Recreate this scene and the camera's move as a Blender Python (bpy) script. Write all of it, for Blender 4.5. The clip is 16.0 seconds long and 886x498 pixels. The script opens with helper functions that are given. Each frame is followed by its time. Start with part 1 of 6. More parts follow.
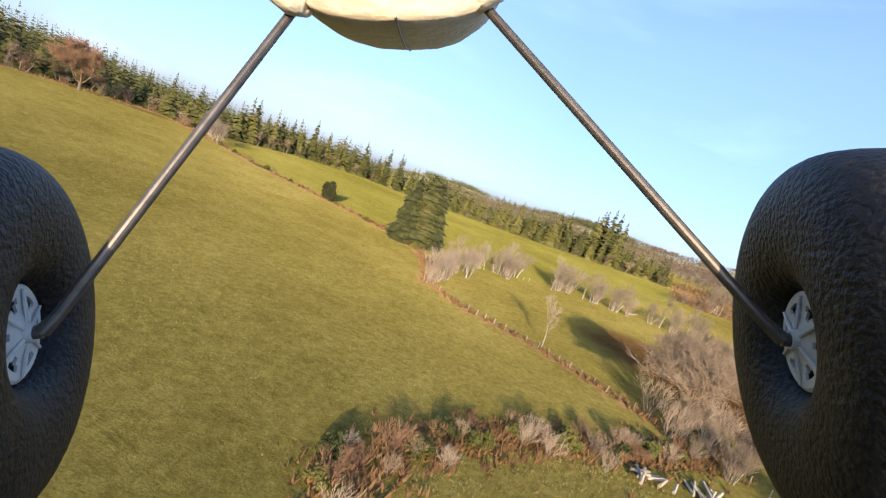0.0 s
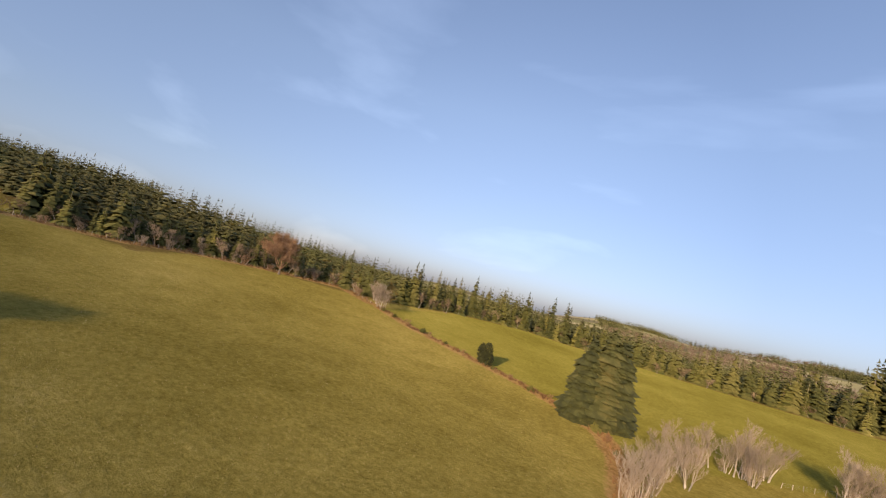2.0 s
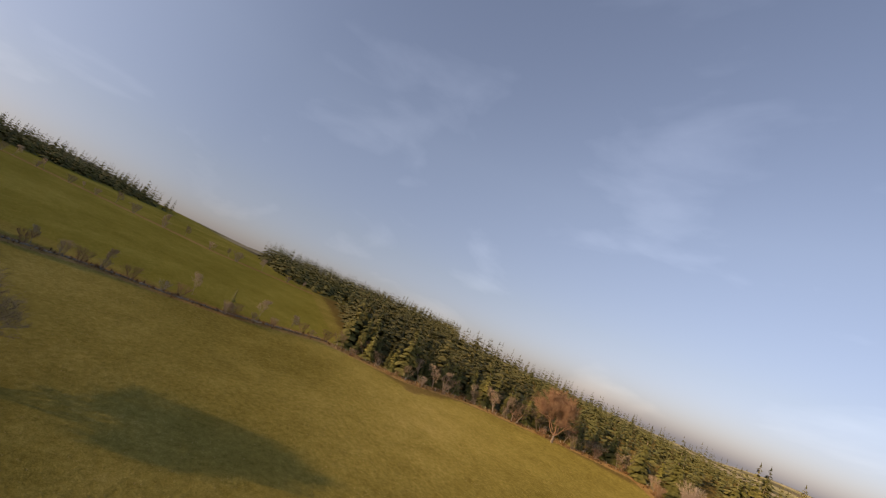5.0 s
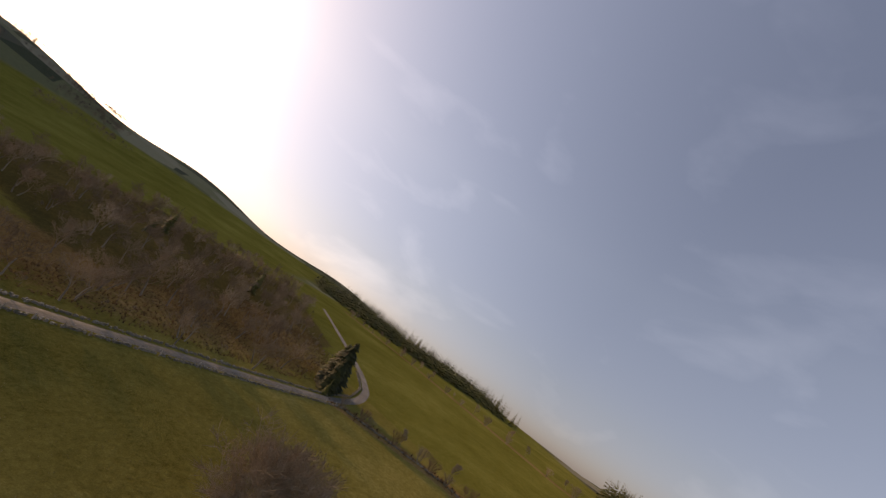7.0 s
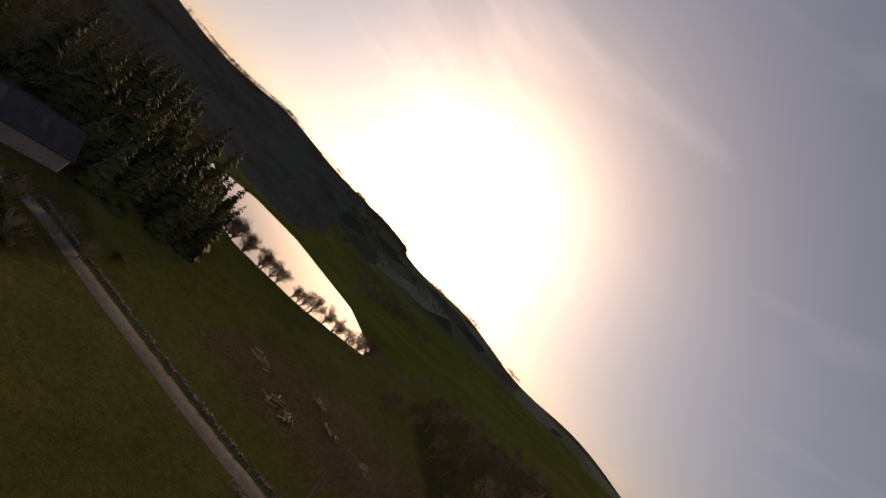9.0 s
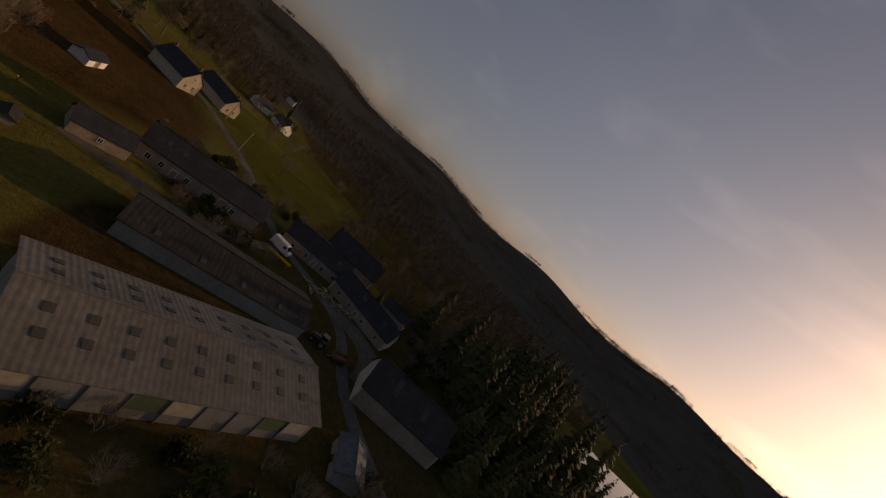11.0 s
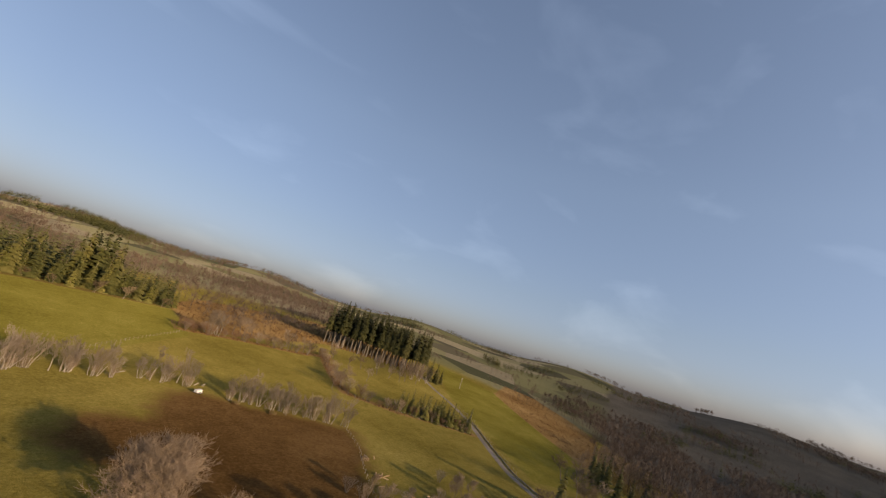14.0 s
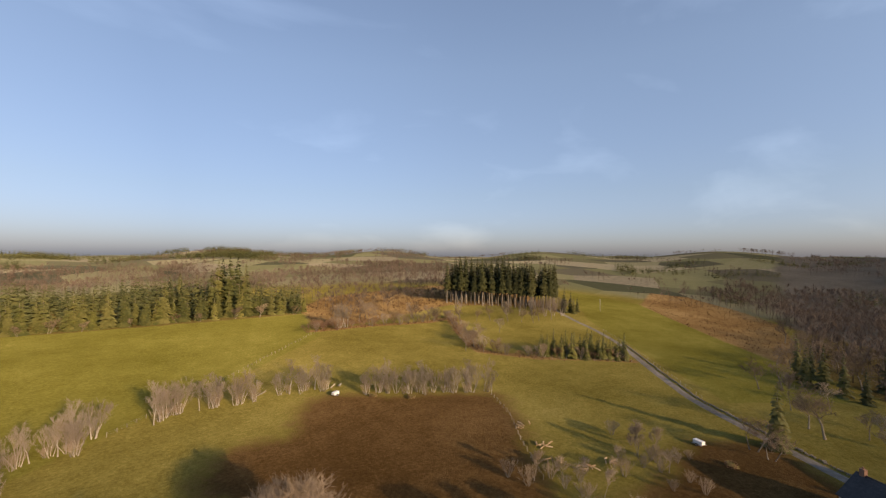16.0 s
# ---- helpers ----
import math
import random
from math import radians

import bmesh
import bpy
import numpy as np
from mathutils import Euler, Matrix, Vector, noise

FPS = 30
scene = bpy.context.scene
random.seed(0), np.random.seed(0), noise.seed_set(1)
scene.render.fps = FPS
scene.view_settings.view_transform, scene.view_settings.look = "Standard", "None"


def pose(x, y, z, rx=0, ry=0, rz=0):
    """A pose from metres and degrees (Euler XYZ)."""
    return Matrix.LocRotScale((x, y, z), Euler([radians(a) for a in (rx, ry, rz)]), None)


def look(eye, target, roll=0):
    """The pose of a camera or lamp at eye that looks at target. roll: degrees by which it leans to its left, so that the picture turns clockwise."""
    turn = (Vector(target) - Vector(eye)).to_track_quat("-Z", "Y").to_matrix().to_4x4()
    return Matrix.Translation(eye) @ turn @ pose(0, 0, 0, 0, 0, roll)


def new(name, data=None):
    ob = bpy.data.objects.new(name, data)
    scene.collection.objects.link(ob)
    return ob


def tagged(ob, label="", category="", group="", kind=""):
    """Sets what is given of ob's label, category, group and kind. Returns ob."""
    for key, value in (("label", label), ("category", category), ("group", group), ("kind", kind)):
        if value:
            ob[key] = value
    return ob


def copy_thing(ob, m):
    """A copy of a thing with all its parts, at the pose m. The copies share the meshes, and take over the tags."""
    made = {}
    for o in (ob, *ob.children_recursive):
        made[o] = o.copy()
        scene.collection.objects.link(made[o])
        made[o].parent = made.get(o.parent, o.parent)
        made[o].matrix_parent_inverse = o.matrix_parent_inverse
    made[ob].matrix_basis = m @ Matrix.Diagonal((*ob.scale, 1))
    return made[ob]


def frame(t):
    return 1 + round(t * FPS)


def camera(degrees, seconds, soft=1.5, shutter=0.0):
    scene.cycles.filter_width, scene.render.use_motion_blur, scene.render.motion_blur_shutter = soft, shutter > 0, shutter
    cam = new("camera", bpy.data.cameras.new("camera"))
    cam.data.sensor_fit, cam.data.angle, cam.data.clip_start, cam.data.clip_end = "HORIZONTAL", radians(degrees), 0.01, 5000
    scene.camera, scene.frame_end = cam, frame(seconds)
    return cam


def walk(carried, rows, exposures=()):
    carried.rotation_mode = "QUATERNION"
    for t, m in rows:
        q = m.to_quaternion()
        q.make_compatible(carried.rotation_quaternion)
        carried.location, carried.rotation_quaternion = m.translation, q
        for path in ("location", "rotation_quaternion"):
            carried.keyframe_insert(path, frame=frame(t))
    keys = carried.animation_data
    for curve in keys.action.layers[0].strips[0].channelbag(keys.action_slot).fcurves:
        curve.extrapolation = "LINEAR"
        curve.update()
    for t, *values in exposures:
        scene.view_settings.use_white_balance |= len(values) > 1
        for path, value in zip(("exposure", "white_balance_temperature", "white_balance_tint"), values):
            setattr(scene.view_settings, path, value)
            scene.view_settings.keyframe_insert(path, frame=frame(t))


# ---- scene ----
cam = camera(92.92, 16.0, soft=1.25)
PATH = [
    (0.0, 0.66, 4.86, 20.24, 1.05, -7.77, 19.22),
    (0.5, 0.59, 10.64, 20.41, 7.85, 0.28, 18.48),
    (1.0, -0.16, 16.00, 21.17, 13.63, 4.63, 18.81),
    (1.5, -1.67, 20.61, 22.16, 23.58, 7.19, 11.41),
    (2.0, -3.12, 24.51, 23.16, 27.87, 4.91, 14.70),
    (2.5, -5.29, 28.64, 24.09, 30.07, 1.94, 18.25),
    (3.0, -8.23, 32.23, 25.02, 35.96, 0.70, 16.97),
    (3.5, -10.80, 34.69, 26.09, 46.70, 3.38, 13.86),
    (4.0, -13.93, 36.92, 27.39, 53.58, 6.44, 17.33),
    (4.2, -15.24, 37.76, 27.92, 55.70, 7.08, 17.56),
    (4.7, -20.57, 41.19, 28.00, 63.44, 9.86, 20.91),
    (5.2, -26.81, 43.33, 27.93, 73.31, 11.95, 24.74),
    (5.8, -34.62, 44.11, 27.85, 87.72, 13.62, 29.25),
    (6.3, -40.61, 43.20, 27.98, 101.73, 14.38, 32.37),
    (6.5, -41.78, 42.13, 28.44, 107.37, 14.00, 34.16),
    (7.0, -44.72, 39.42, 29.53, 121.77, 14.71, 36.07),
    (7.5, -46.78, 35.48, 30.78, 138.52, 14.11, 38.37),
    (8.0, -47.87, 30.72, 31.99, 154.44, 13.40, 41.75),
    (8.2, -48.19, 28.72, 32.48, 161.31, 12.82, 39.69),
    (8.7, -50.15, 23.30, 33.80, 174.29, 9.81, 44.14),
    (9.2, -50.20, 17.17, 34.88, 181.73, 4.24, 52.20),
    (9.8, -48.07, 9.77, 36.00, 191.67, -2.50, 59.40),
    (10.3, -44.72, 4.30, 36.90, 207.74, -5.37, 57.29),
    (10.5, -42.81, 1.91, 36.64, 215.93, -6.36, 54.94),
    (11.0, -37.69, -3.54, 36.04, 236.32, -6.07, 46.37),
    (11.5, -32.22, -6.72, 36.07, 255.43, -1.75, 38.96),
    (12.0, -26.59, -8.23, 36.63, 270.52, 5.07, 31.73),
    (12.5, -20.71, -8.25, 37.44, 284.08, 11.23, 29.72),
    (13.0, -14.90, -7.61, 38.92, 289.42, 13.47, 21.76),
    (13.5, -9.07, -6.77, 40.67, 298.22, 12.63, 17.46),
    (14.0, -3.78, -5.58, 42.52, 304.54, 10.94, 17.41),
    (14.5, 1.26, -3.36, 44.17, 309.36, 8.45, 25.18),
    (15.0, 6.29, 0.14, 45.28, 311.78, 4.40, 12.65),
    (15.5, 11.20, 3.23, 45.86, 316.60, 1.93, 4.47),
    (16.0, 15.83, 6.22, 46.24, 317.26, 0.88, 0.16),
]
EXPOSURES = [(0.0, 0.86, 6600, 14), (1.5, 0.4, 7400, 19), (4.2, 0.16, 8600, 24), (6.3, 0.16, 10200, 29), (8.2, -0.2, 11000, 28), (10.3, -2.05, 11000, 29), (11.0, -1.75, 11000, 30), (11.5, -1.12, 10600, 29), (12.5, -0.5, 9400, 25), (13.5, -0.3, 8500, 20), (16.0, 0.06, 8000, 19)]


def gaze(x, y, z, yaw, pitch, roll):
    """The camera's pose from its place, its heading to the left of +y, its pitch upwards and its lean to the left."""
    a, b = radians(yaw), radians(pitch)
    way = Vector((-math.sin(a) * math.cos(b), math.cos(a) * math.cos(b), math.sin(b)))
    return look((x, y, z), Vector((x, y, z)) + way * 50, roll)


walk(cam, [(row[0], gaze(*row[1:])) for row in PATH], EXPOSURES)

# ---- light ----
SUN_AZ, SUN_EL = 179.0, 14.0
world = bpy.data.worlds.new("world")
scene.world = world
world.use_nodes = True
wn = world.node_tree
sky = wn.nodes.new("ShaderNodeTexSky")
sky.sky_type = "NISHITA"
sky.sun_disc = False
sky.sun_elevation, sky.sun_rotation = radians(SUN_EL), radians(SUN_AZ)
sky.altitude, sky.air_density, sky.dust_density, sky.ozone_density = 900, 1.0, 2.2, 2.4
# haze evens out the sky towards the horizon; thin cirrus lies over all of it
wtc = wn.nodes.new("ShaderNodeTexCoord")
wsep = wn.nodes.new("ShaderNodeSeparateXYZ")
wn.links.new(wtc.outputs["Generated"], wsep.inputs[0])
haze = wn.nodes.new("ShaderNodeValToRGB")
for e, (p, c) in zip([haze.color_ramp.elements[0], haze.color_ramp.elements.new(0.14), haze.color_ramp.elements.new(0.4), haze.color_ramp.elements[-1]],
                     ((0.0, (0.62, 0.7, 1.1)), (0.14, (0.9, 0.92, 1.07)), (0.4, (1.42, 1.4, 1.42)), (1.0, (1.95, 1.92, 1.9)))):
    e.position, e.color = p, (*c, 1)
wn.links.new(wsep.outputs["Z"], haze.inputs[0])
wmap = wn.nodes.new("ShaderNodeMapping")
wmap.inputs["Scale"].default_value, wmap.inputs["Rotation"].default_value = (1.6, 4.5, 9.0), (0.0, 0.0, 0.6)
cirrus = wn.nodes.new("ShaderNodeTexNoise")
cirrus.inputs["Scale"].default_value, cirrus.inputs["Detail"].default_value, cirrus.inputs["Distortion"].default_value = 0.9, 8, 0.3
wramp = wn.nodes.new("ShaderNodeValToRGB")
wramp.color_ramp.elements[0].position, wramp.color_ramp.elements[0].color = 0.55, (1, 1, 1, 1)
wramp.color_ramp.elements[1].position, wramp.color_ramp.elements[1].color = 0.82, (1.36, 1.29, 1.23, 1)
wn.links.new(wtc.outputs["Generated"], wmap.inputs["Vector"])
wn.links.new(wmap.outputs[0], cirrus.inputs["Vector"])
wn.links.new(cirrus.outputs["Fac"], wramp.inputs[0])
# thin high veil: palest in the east and south-east, clear in the north
veil_way = wn.nodes.new("ShaderNodeVectorMath")
veil_way.operation = "DOT_PRODUCT"
veil_way.inputs[1].default_value = (0.35, -0.35, 0.0)
wn.links.new(wtc.outputs["Generated"], veil_way.inputs[0])
veil_add = wn.nodes.new("ShaderNodeMath")
veil_add.inputs[1].default_value = 0.5
wn.links.new(veil_way.outputs["Value"], veil_add.inputs[0])
veil = wn.nodes.new("ShaderNodeValToRGB")
veil.color_ramp.elements[0].position, veil.color_ramp.elements[0].color = 0.0, (1.02, 1.0, 0.99, 1)
veil.color_ramp.elements.new(0.22).color = (0.86, 0.87, 0.89, 1)
veil.color_ramp.elements.new(0.5).color = (1.0, 1.0, 1.0, 1)
veil.color_ramp.elements[-1].position, veil.color_ramp.elements[-1].color = 1.0, (1.38, 1.38, 1.36, 1)
wn.links.new(veil_add.outputs[0], veil.inputs[0])
seen = sky.outputs[0]
for layer in (haze, wramp, veil):
    wmul = wn.nodes.new("ShaderNodeMix")
    wmul.data_type, wmul.blend_type = "RGBA", "MULTIPLY"
    wmul.inputs[0].default_value = 1.0
    wn.links.new(seen, wmul.inputs[6])
    wn.links.new(layer.outputs[0], wmul.inputs[7])
    seen = wmul.outputs[2]
wn.links.new(seen, wn.nodes["Background"].inputs[0])
wn.nodes["Background"].inputs[1].default_value = 0.15
sun = new("sun", bpy.data.lights.new("sun", "SUN"))
sun.data.energy, sun.data.angle, sun.data.color = 4.9, radians(0.6), (1.0, 0.79, 0.53)
sa, se = radians(SUN_AZ), radians(SUN_EL)
sun.matrix_world = look((0, 0, 0), (-math.sin(sa) * math.cos(se), -math.cos(sa) * math.cos(se), -math.sin(se)))


# ---- materials ----
def mat(name, cols, scale=1.0, rough=0.9, bump=0.3, bump_scale=None, metal=0.0, rand=0.0, second=None, coords="Object", spec=0.3, detail=6.0):
    """A node material: a ramp of colours over two noises, a bump and a change from object to object."""
    m = bpy.data.materials.new(name)
    m.use_nodes = True
    t = m.node_tree
    b = t.nodes["Principled BSDF"]
    b.inputs["Roughness"].default_value = rough
    b.inputs["Metallic"].default_value = metal
    b.inputs["Specular IOR Level"].default_value = spec
    b.inputs["Diffuse Roughness"].default_value = 1.0 if rough > 0.84 else 0.0
    tc = t.nodes.new("ShaderNodeTexCoord")
    n1 = t.nodes.new("ShaderNodeTexNoise")
    n1.inputs["Scale"].default_value = scale
    n1.inputs["Detail"].default_value = detail
    n2 = t.nodes.new("ShaderNodeTexNoise")
    n2.inputs["Scale"].default_value = second or scale * 0.13
    n2.inputs["Detail"].default_value = 4
    for n in (n1, n2):
        t.links.new(tc.outputs[coords], n.inputs["Vector"])
    add = t.nodes.new("ShaderNodeMath")
    add.operation = "MULTIPLY_ADD"
    add.inputs[1].default_value = 0.5
    t.links.new(n2.outputs["Fac"], add.inputs[0])
    half = t.nodes.new("ShaderNodeMath")
    half.operation = "MULTIPLY"
    half.inputs[1].default_value = 0.5
    t.links.new(n1.outputs["Fac"], half.inputs[0])
    t.links.new(half.outputs[0], add.inputs[2])
    fac = add.outputs[0]
    if rand:
        oi = t.nodes.new("ShaderNodeObjectInfo")
        mr = t.nodes.new("ShaderNodeMath")
        mr.operation = "MULTIPLY_ADD"
        mr.inputs[1].default_value, mr.inputs[2].default_value = rand, -rand / 2
        t.links.new(oi.outputs["Random"], mr.inputs[0])
        a2 = t.nodes.new("ShaderNodeMath")
        t.links.new(fac, a2.inputs[0])
        t.links.new(mr.outputs[0], a2.inputs[1])
        fac = a2.outputs[0]
    r = t.nodes.new("ShaderNodeValToRGB")
    el = r.color_ramp.elements
    while len(el) < len(cols):
        el.new(0.5)
    for i, c in enumerate(cols):
        el[i].position = 0.32 + 0.36 * i / max(1, len(cols) - 1)
        el[i].color = (*c, 1)
    t.links.new(fac, r.inputs[0])
    t.links.new(r.outputs[0], b.inputs["Base Color"])
    if bump:
        bp = t.nodes.new("ShaderNodeBump")
        bp.inputs["Strength"].default_value = bump
        bp.inputs["Distance"].default_value = 0.1
        n3 = t.nodes.new("ShaderNodeTexNoise")
        n3.inputs["Scale"].default_value = bump_scale or scale * 3
        t.links.new(tc.outputs[coords], n3.inputs["Vector"])
        t.links.new(n3.outputs["Fac"], bp.inputs["Height"])
        t.links.new(bp.outputs["Normal"], b.inputs["Normal"])
    return m


NEEDLES = mat("spruce_needles", [(0.03, 0.036, 0.01), (0.075, 0.078, 0.02), (0.13, 0.12, 0.036)], 0.6, 0.85, 0.2, rand=0.25)
NEEDLES_YOUNG = mat("young_spruce_needles", [(0.05, 0.056, 0.013), (0.11, 0.11, 0.026), (0.17, 0.155, 0.045)], 0.6, 0.85, 0.2, rand=0.25)
NEEDLES_FAR = mat("far_needles", [(0.035, 0.042, 0.015), (0.08, 0.085, 0.026), (0.13, 0.12, 0.04)], 0.12, 0.9, 0, second=0.01)
NEEDLES_DARK = mat("old_spruce_needles", [(0.018, 0.023, 0.008), (0.045, 0.05, 0.015), (0.09, 0.085, 0.028)], 0.6, 0.85, 0.2, rand=0.2)
BROWN_TWIGS = mat("brown_twigs", [(0.12, 0.087, 0.056), (0.2, 0.148, 0.098), (0.29, 0.22, 0.15)], 0.8, 0.9, 0, rand=0.3)
BARK = mat("grey_bark", [(0.12, 0.1, 0.08), (0.22, 0.19, 0.15), (0.33, 0.29, 0.23)], 3.0, 0.9, 0.5, rand=0.2)
TWIGS = mat("pale_twigs", [(0.17, 0.13, 0.09), (0.27, 0.21, 0.15), (0.36, 0.3, 0.22)], 0.8, 0.9, 0, rand=0.25)
BIRCH = mat("pale_birch_bark", [(0.24, 0.21, 0.17), (0.38, 0.34, 0.28), (0.52, 0.48, 0.42)], 1.5, 0.8, 0.3, rand=0.2)
BIRCH_TWIGS = mat("birch_twigs", [(0.15, 0.12, 0.09), (0.23, 0.19, 0.145), (0.31, 0.265, 0.21)], 0.8, 0.9, 0, rand=0.25)
RUSSET = mat("russet_twigs", [(0.13, 0.075, 0.045), (0.21, 0.125, 0.075), (0.28, 0.18, 0.11)], 0.8, 0.9, 0, rand=0.2)
WOOD_FAR = mat("far_bare_wood", [(0.075, 0.056, 0.042), (0.135, 0.1, 0.074), (0.21, 0.16, 0.12)], 0.08, 0.95, 0, second=0.012)
BRACKEN = mat("dead_bracken", [(0.08, 0.045, 0.02), (0.17, 0.095, 0.04), (0.27, 0.17, 0.08)], 0.5, 0.95, 0, second=0.05)
STRAW = mat("dry_grass", [(0.12, 0.1, 0.035), (0.2, 0.165, 0.06), (0.3, 0.25, 0.11)], 0.5, 0.95, 0, second=0.05)
GORSE = mat("scrub_leaves", [(0.035, 0.045, 0.012), (0.075, 0.085, 0.02), (0.13, 0.12, 0.03)], 1.2, 0.9, 0.2, rand=0.3)
TIMBER = mat("weathered_timber", [(0.2, 0.17, 0.13), (0.32, 0.28, 0.22), (0.42, 0.38, 0.32)], 4.0, 0.9, 0.4, rand=0.3)
WIRE = mat("fence_wire", [(0.25, 0.25, 0.24), (0.35, 0.35, 0.34)], 5.0, 0.5, 0, metal=0.8)
STONE = mat("mossy_stone", [(0.1, 0.09, 0.06), (0.2, 0.18, 0.14), (0.32, 0.29, 0.24)], 1.3, 0.95, 0.8)
ASPHALT = mat("worn_asphalt", [(0.075, 0.068, 0.058), (0.13, 0.118, 0.1), (0.2, 0.18, 0.155)], 0.9, 0.9, 0.3, second=0.12)
GRAVEL = mat("farmyard_gravel", [(0.08, 0.066, 0.05), (0.13, 0.11, 0.085), (0.19, 0.165, 0.13)], 0.7, 0.95, 0.5, second=0.1)
SLATE = mat("dark_slate", [(0.014, 0.014, 0.015), (0.026, 0.026, 0.028), (0.05, 0.049, 0.05)], 2.2, 0.6, 0.4, second=0.3, spec=0.4)
FIBRE = mat("fibre_cement_roof", [(0.15, 0.135, 0.115), (0.22, 0.2, 0.17), (0.3, 0.275, 0.235)], 1.1, 0.9, 0.3, second=0.15)
FIBRE_OLD = mat("old_fibre_cement_roof", [(0.03, 0.028, 0.024), (0.05, 0.046, 0.04), (0.085, 0.076, 0.064)], 0.9, 0.9, 0.3, second=0.15)
SKYLIGHT = mat("rooflight_sheet", [(0.05, 0.048, 0.042), (0.085, 0.08, 0.07)], 1.5, 0.6, 0.1, spec=0.3)
RENDER = mat("cream_render_wall", [(0.5, 0.42, 0.3), (0.62, 0.54, 0.41), (0.7, 0.63, 0.5)], 1.3, 0.9, 0.2, second=0.2)
PINKWALL = mat("rubble_wall", [(0.26, 0.19, 0.15), (0.38, 0.3, 0.24), (0.48, 0.4, 0.33)], 2.0, 0.95, 0.5, second=0.3)
WHITEWALL = mat("white_painted_wall", [(0.66, 0.64, 0.6), (0.78, 0.77, 0.74), (0.84, 0.83, 0.8)], 1.0, 0.8, 0.1)
BOARD = mat("grey_cladding", [(0.24, 0.23, 0.2), (0.33, 0.32, 0.29), (0.4, 0.39, 0.36)], 1.4, 0.85, 0.3)
GREENBOARD = mat("green_sheet_cladding", [(0.06, 0.1, 0.055), (0.09, 0.14, 0.075), (0.12, 0.17, 0.1)], 1.4, 0.7, 0.2)
GLASS = mat("dark_window_glass", [(0.02, 0.022, 0.025), (0.035, 0.037, 0.04)], 1.0, 0.08, 0, spec=0.7)
FRAME = mat("white_window_frame", [(0.6, 0.6, 0.58), (0.75, 0.75, 0.73)], 2.0, 0.6, 0)
BRICK = mat("chimney_brick", [(0.2, 0.11, 0.07), (0.3, 0.17, 0.11), (0.36, 0.22, 0.15)], 4.0, 0.95, 0.5)
WHITEPAINT = mat("white_vehicle_paint", [(0.68, 0.69, 0.7), (0.8, 0.8, 0.8)], 1.0, 0.3, 0, spec=0.6)
YELLOW = mat("yellow_machine_paint", [(0.5, 0.3, 0.02), (0.68, 0.42, 0.03), (0.76, 0.5, 0.06)], 1.5, 0.5, 0.1)
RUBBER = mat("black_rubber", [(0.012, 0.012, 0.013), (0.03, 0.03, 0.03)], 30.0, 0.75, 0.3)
STEEL = mat("galvanised_steel", [(0.3, 0.3, 0.3), (0.45, 0.45, 0.45)], 3.0, 0.45, 0.1, metal=0.7)
RUST = mat("rusty_feed_ring", [(0.16, 0.08, 0.04), (0.3, 0.17, 0.09)], 4.0, 0.8, 0.2, metal=0.2)
LOGS = mat("cut_log_wood", [(0.3, 0.2, 0.1), (0.46, 0.33, 0.19), (0.56, 0.44, 0.28)], 2.0, 0.9, 0.3, rand=0.3)
POLE = mat("concrete_pole", [(0.4, 0.38, 0.34), (0.55, 0.53, 0.48)], 2.0, 0.9, 0.2)

# water
WATER = bpy.data.materials.new("lake_water")
WATER.use_nodes = True
wb = WATER.node_tree.nodes["Principled BSDF"]
wb.inputs["Base Color"].default_value = (0.02, 0.025, 0.02, 1)
wb.inputs["Roughness"].default_value = 0.04
wb.inputs["IOR"].default_value = 1.33
wnz = WATER.node_tree.nodes.new("ShaderNodeTexNoise")
wnz.inputs["Scale"].default_value = 120
wbp = WATER.node_tree.nodes.new("ShaderNodeBump")
wbp.inputs["Strength"].default_value = 0.02
WATER.node_tree.links.new(wnz.outputs["Fac"], wbp.inputs["Height"])
WATER.node_tree.links.new(wbp.outputs["Normal"], wb.inputs["Normal"])


# ---- lie of the land ----
RIDGE_AZ = [-180, -165, -150, -136, -117, -105, -95, -75, -48, -15, 0, 25, 45, 60, 90, 105, 125, 140, 152, 168, 180]
RIDGE_EL = [2.9, 2.7, 2.6, 2.2, 2.0, 1.5, 0.8, -0.3, -0.7, -0.5, 0.5, 0.9, 0.5, 0.7, 0.7, 0.6, 1.0, 1.5, 2.0, 3.3, 2.9]
LAKE = [(54, -180), (64, -222), (48, -258), (15, -274), (-42, -253), (-72, -207), (-67, -175), (-32, -148), (-1, -139), (34, -156)]
LAKE_Z = -2.2


def ramp(v, w):
    return (np.sqrt(v * v + w * w) + v) / 2


def smooth(a, b, v):
    v = np.clip((v - a) / (b - a), 0, 1)
    return v * v * (3 - 2 * v)


def inside(poly, x, y, soft):
    """1 well inside the polygon, 0 well outside, with an edge that is soft metres wide."""
    x, y = np.asarray(x, float), np.asarray(y, float)
    near, odd = np.full(x.shape, 1e9), np.zeros(x.shape, bool)
    for (ax, ay), (bx, by) in zip(poly, poly[1:] + poly[:1]):
        dx, dy = bx - ax, by - ay
        k = np.clip(((x - ax) * dx + (y - ay) * dy) / (dx * dx + dy * dy), 0, 1)
        near = np.minimum(near, np.hypot(x - ax - k * dx, y - ay - k * dy))
        with np.errstate(divide="ignore", invalid="ignore"):
            odd ^= ((ay > y) != (by > y)) & (x < (bx - ax) * (y - ay) / (by - ay + 1e-12) + ax)
    return smooth(-soft, soft, np.where(odd, near, -near))


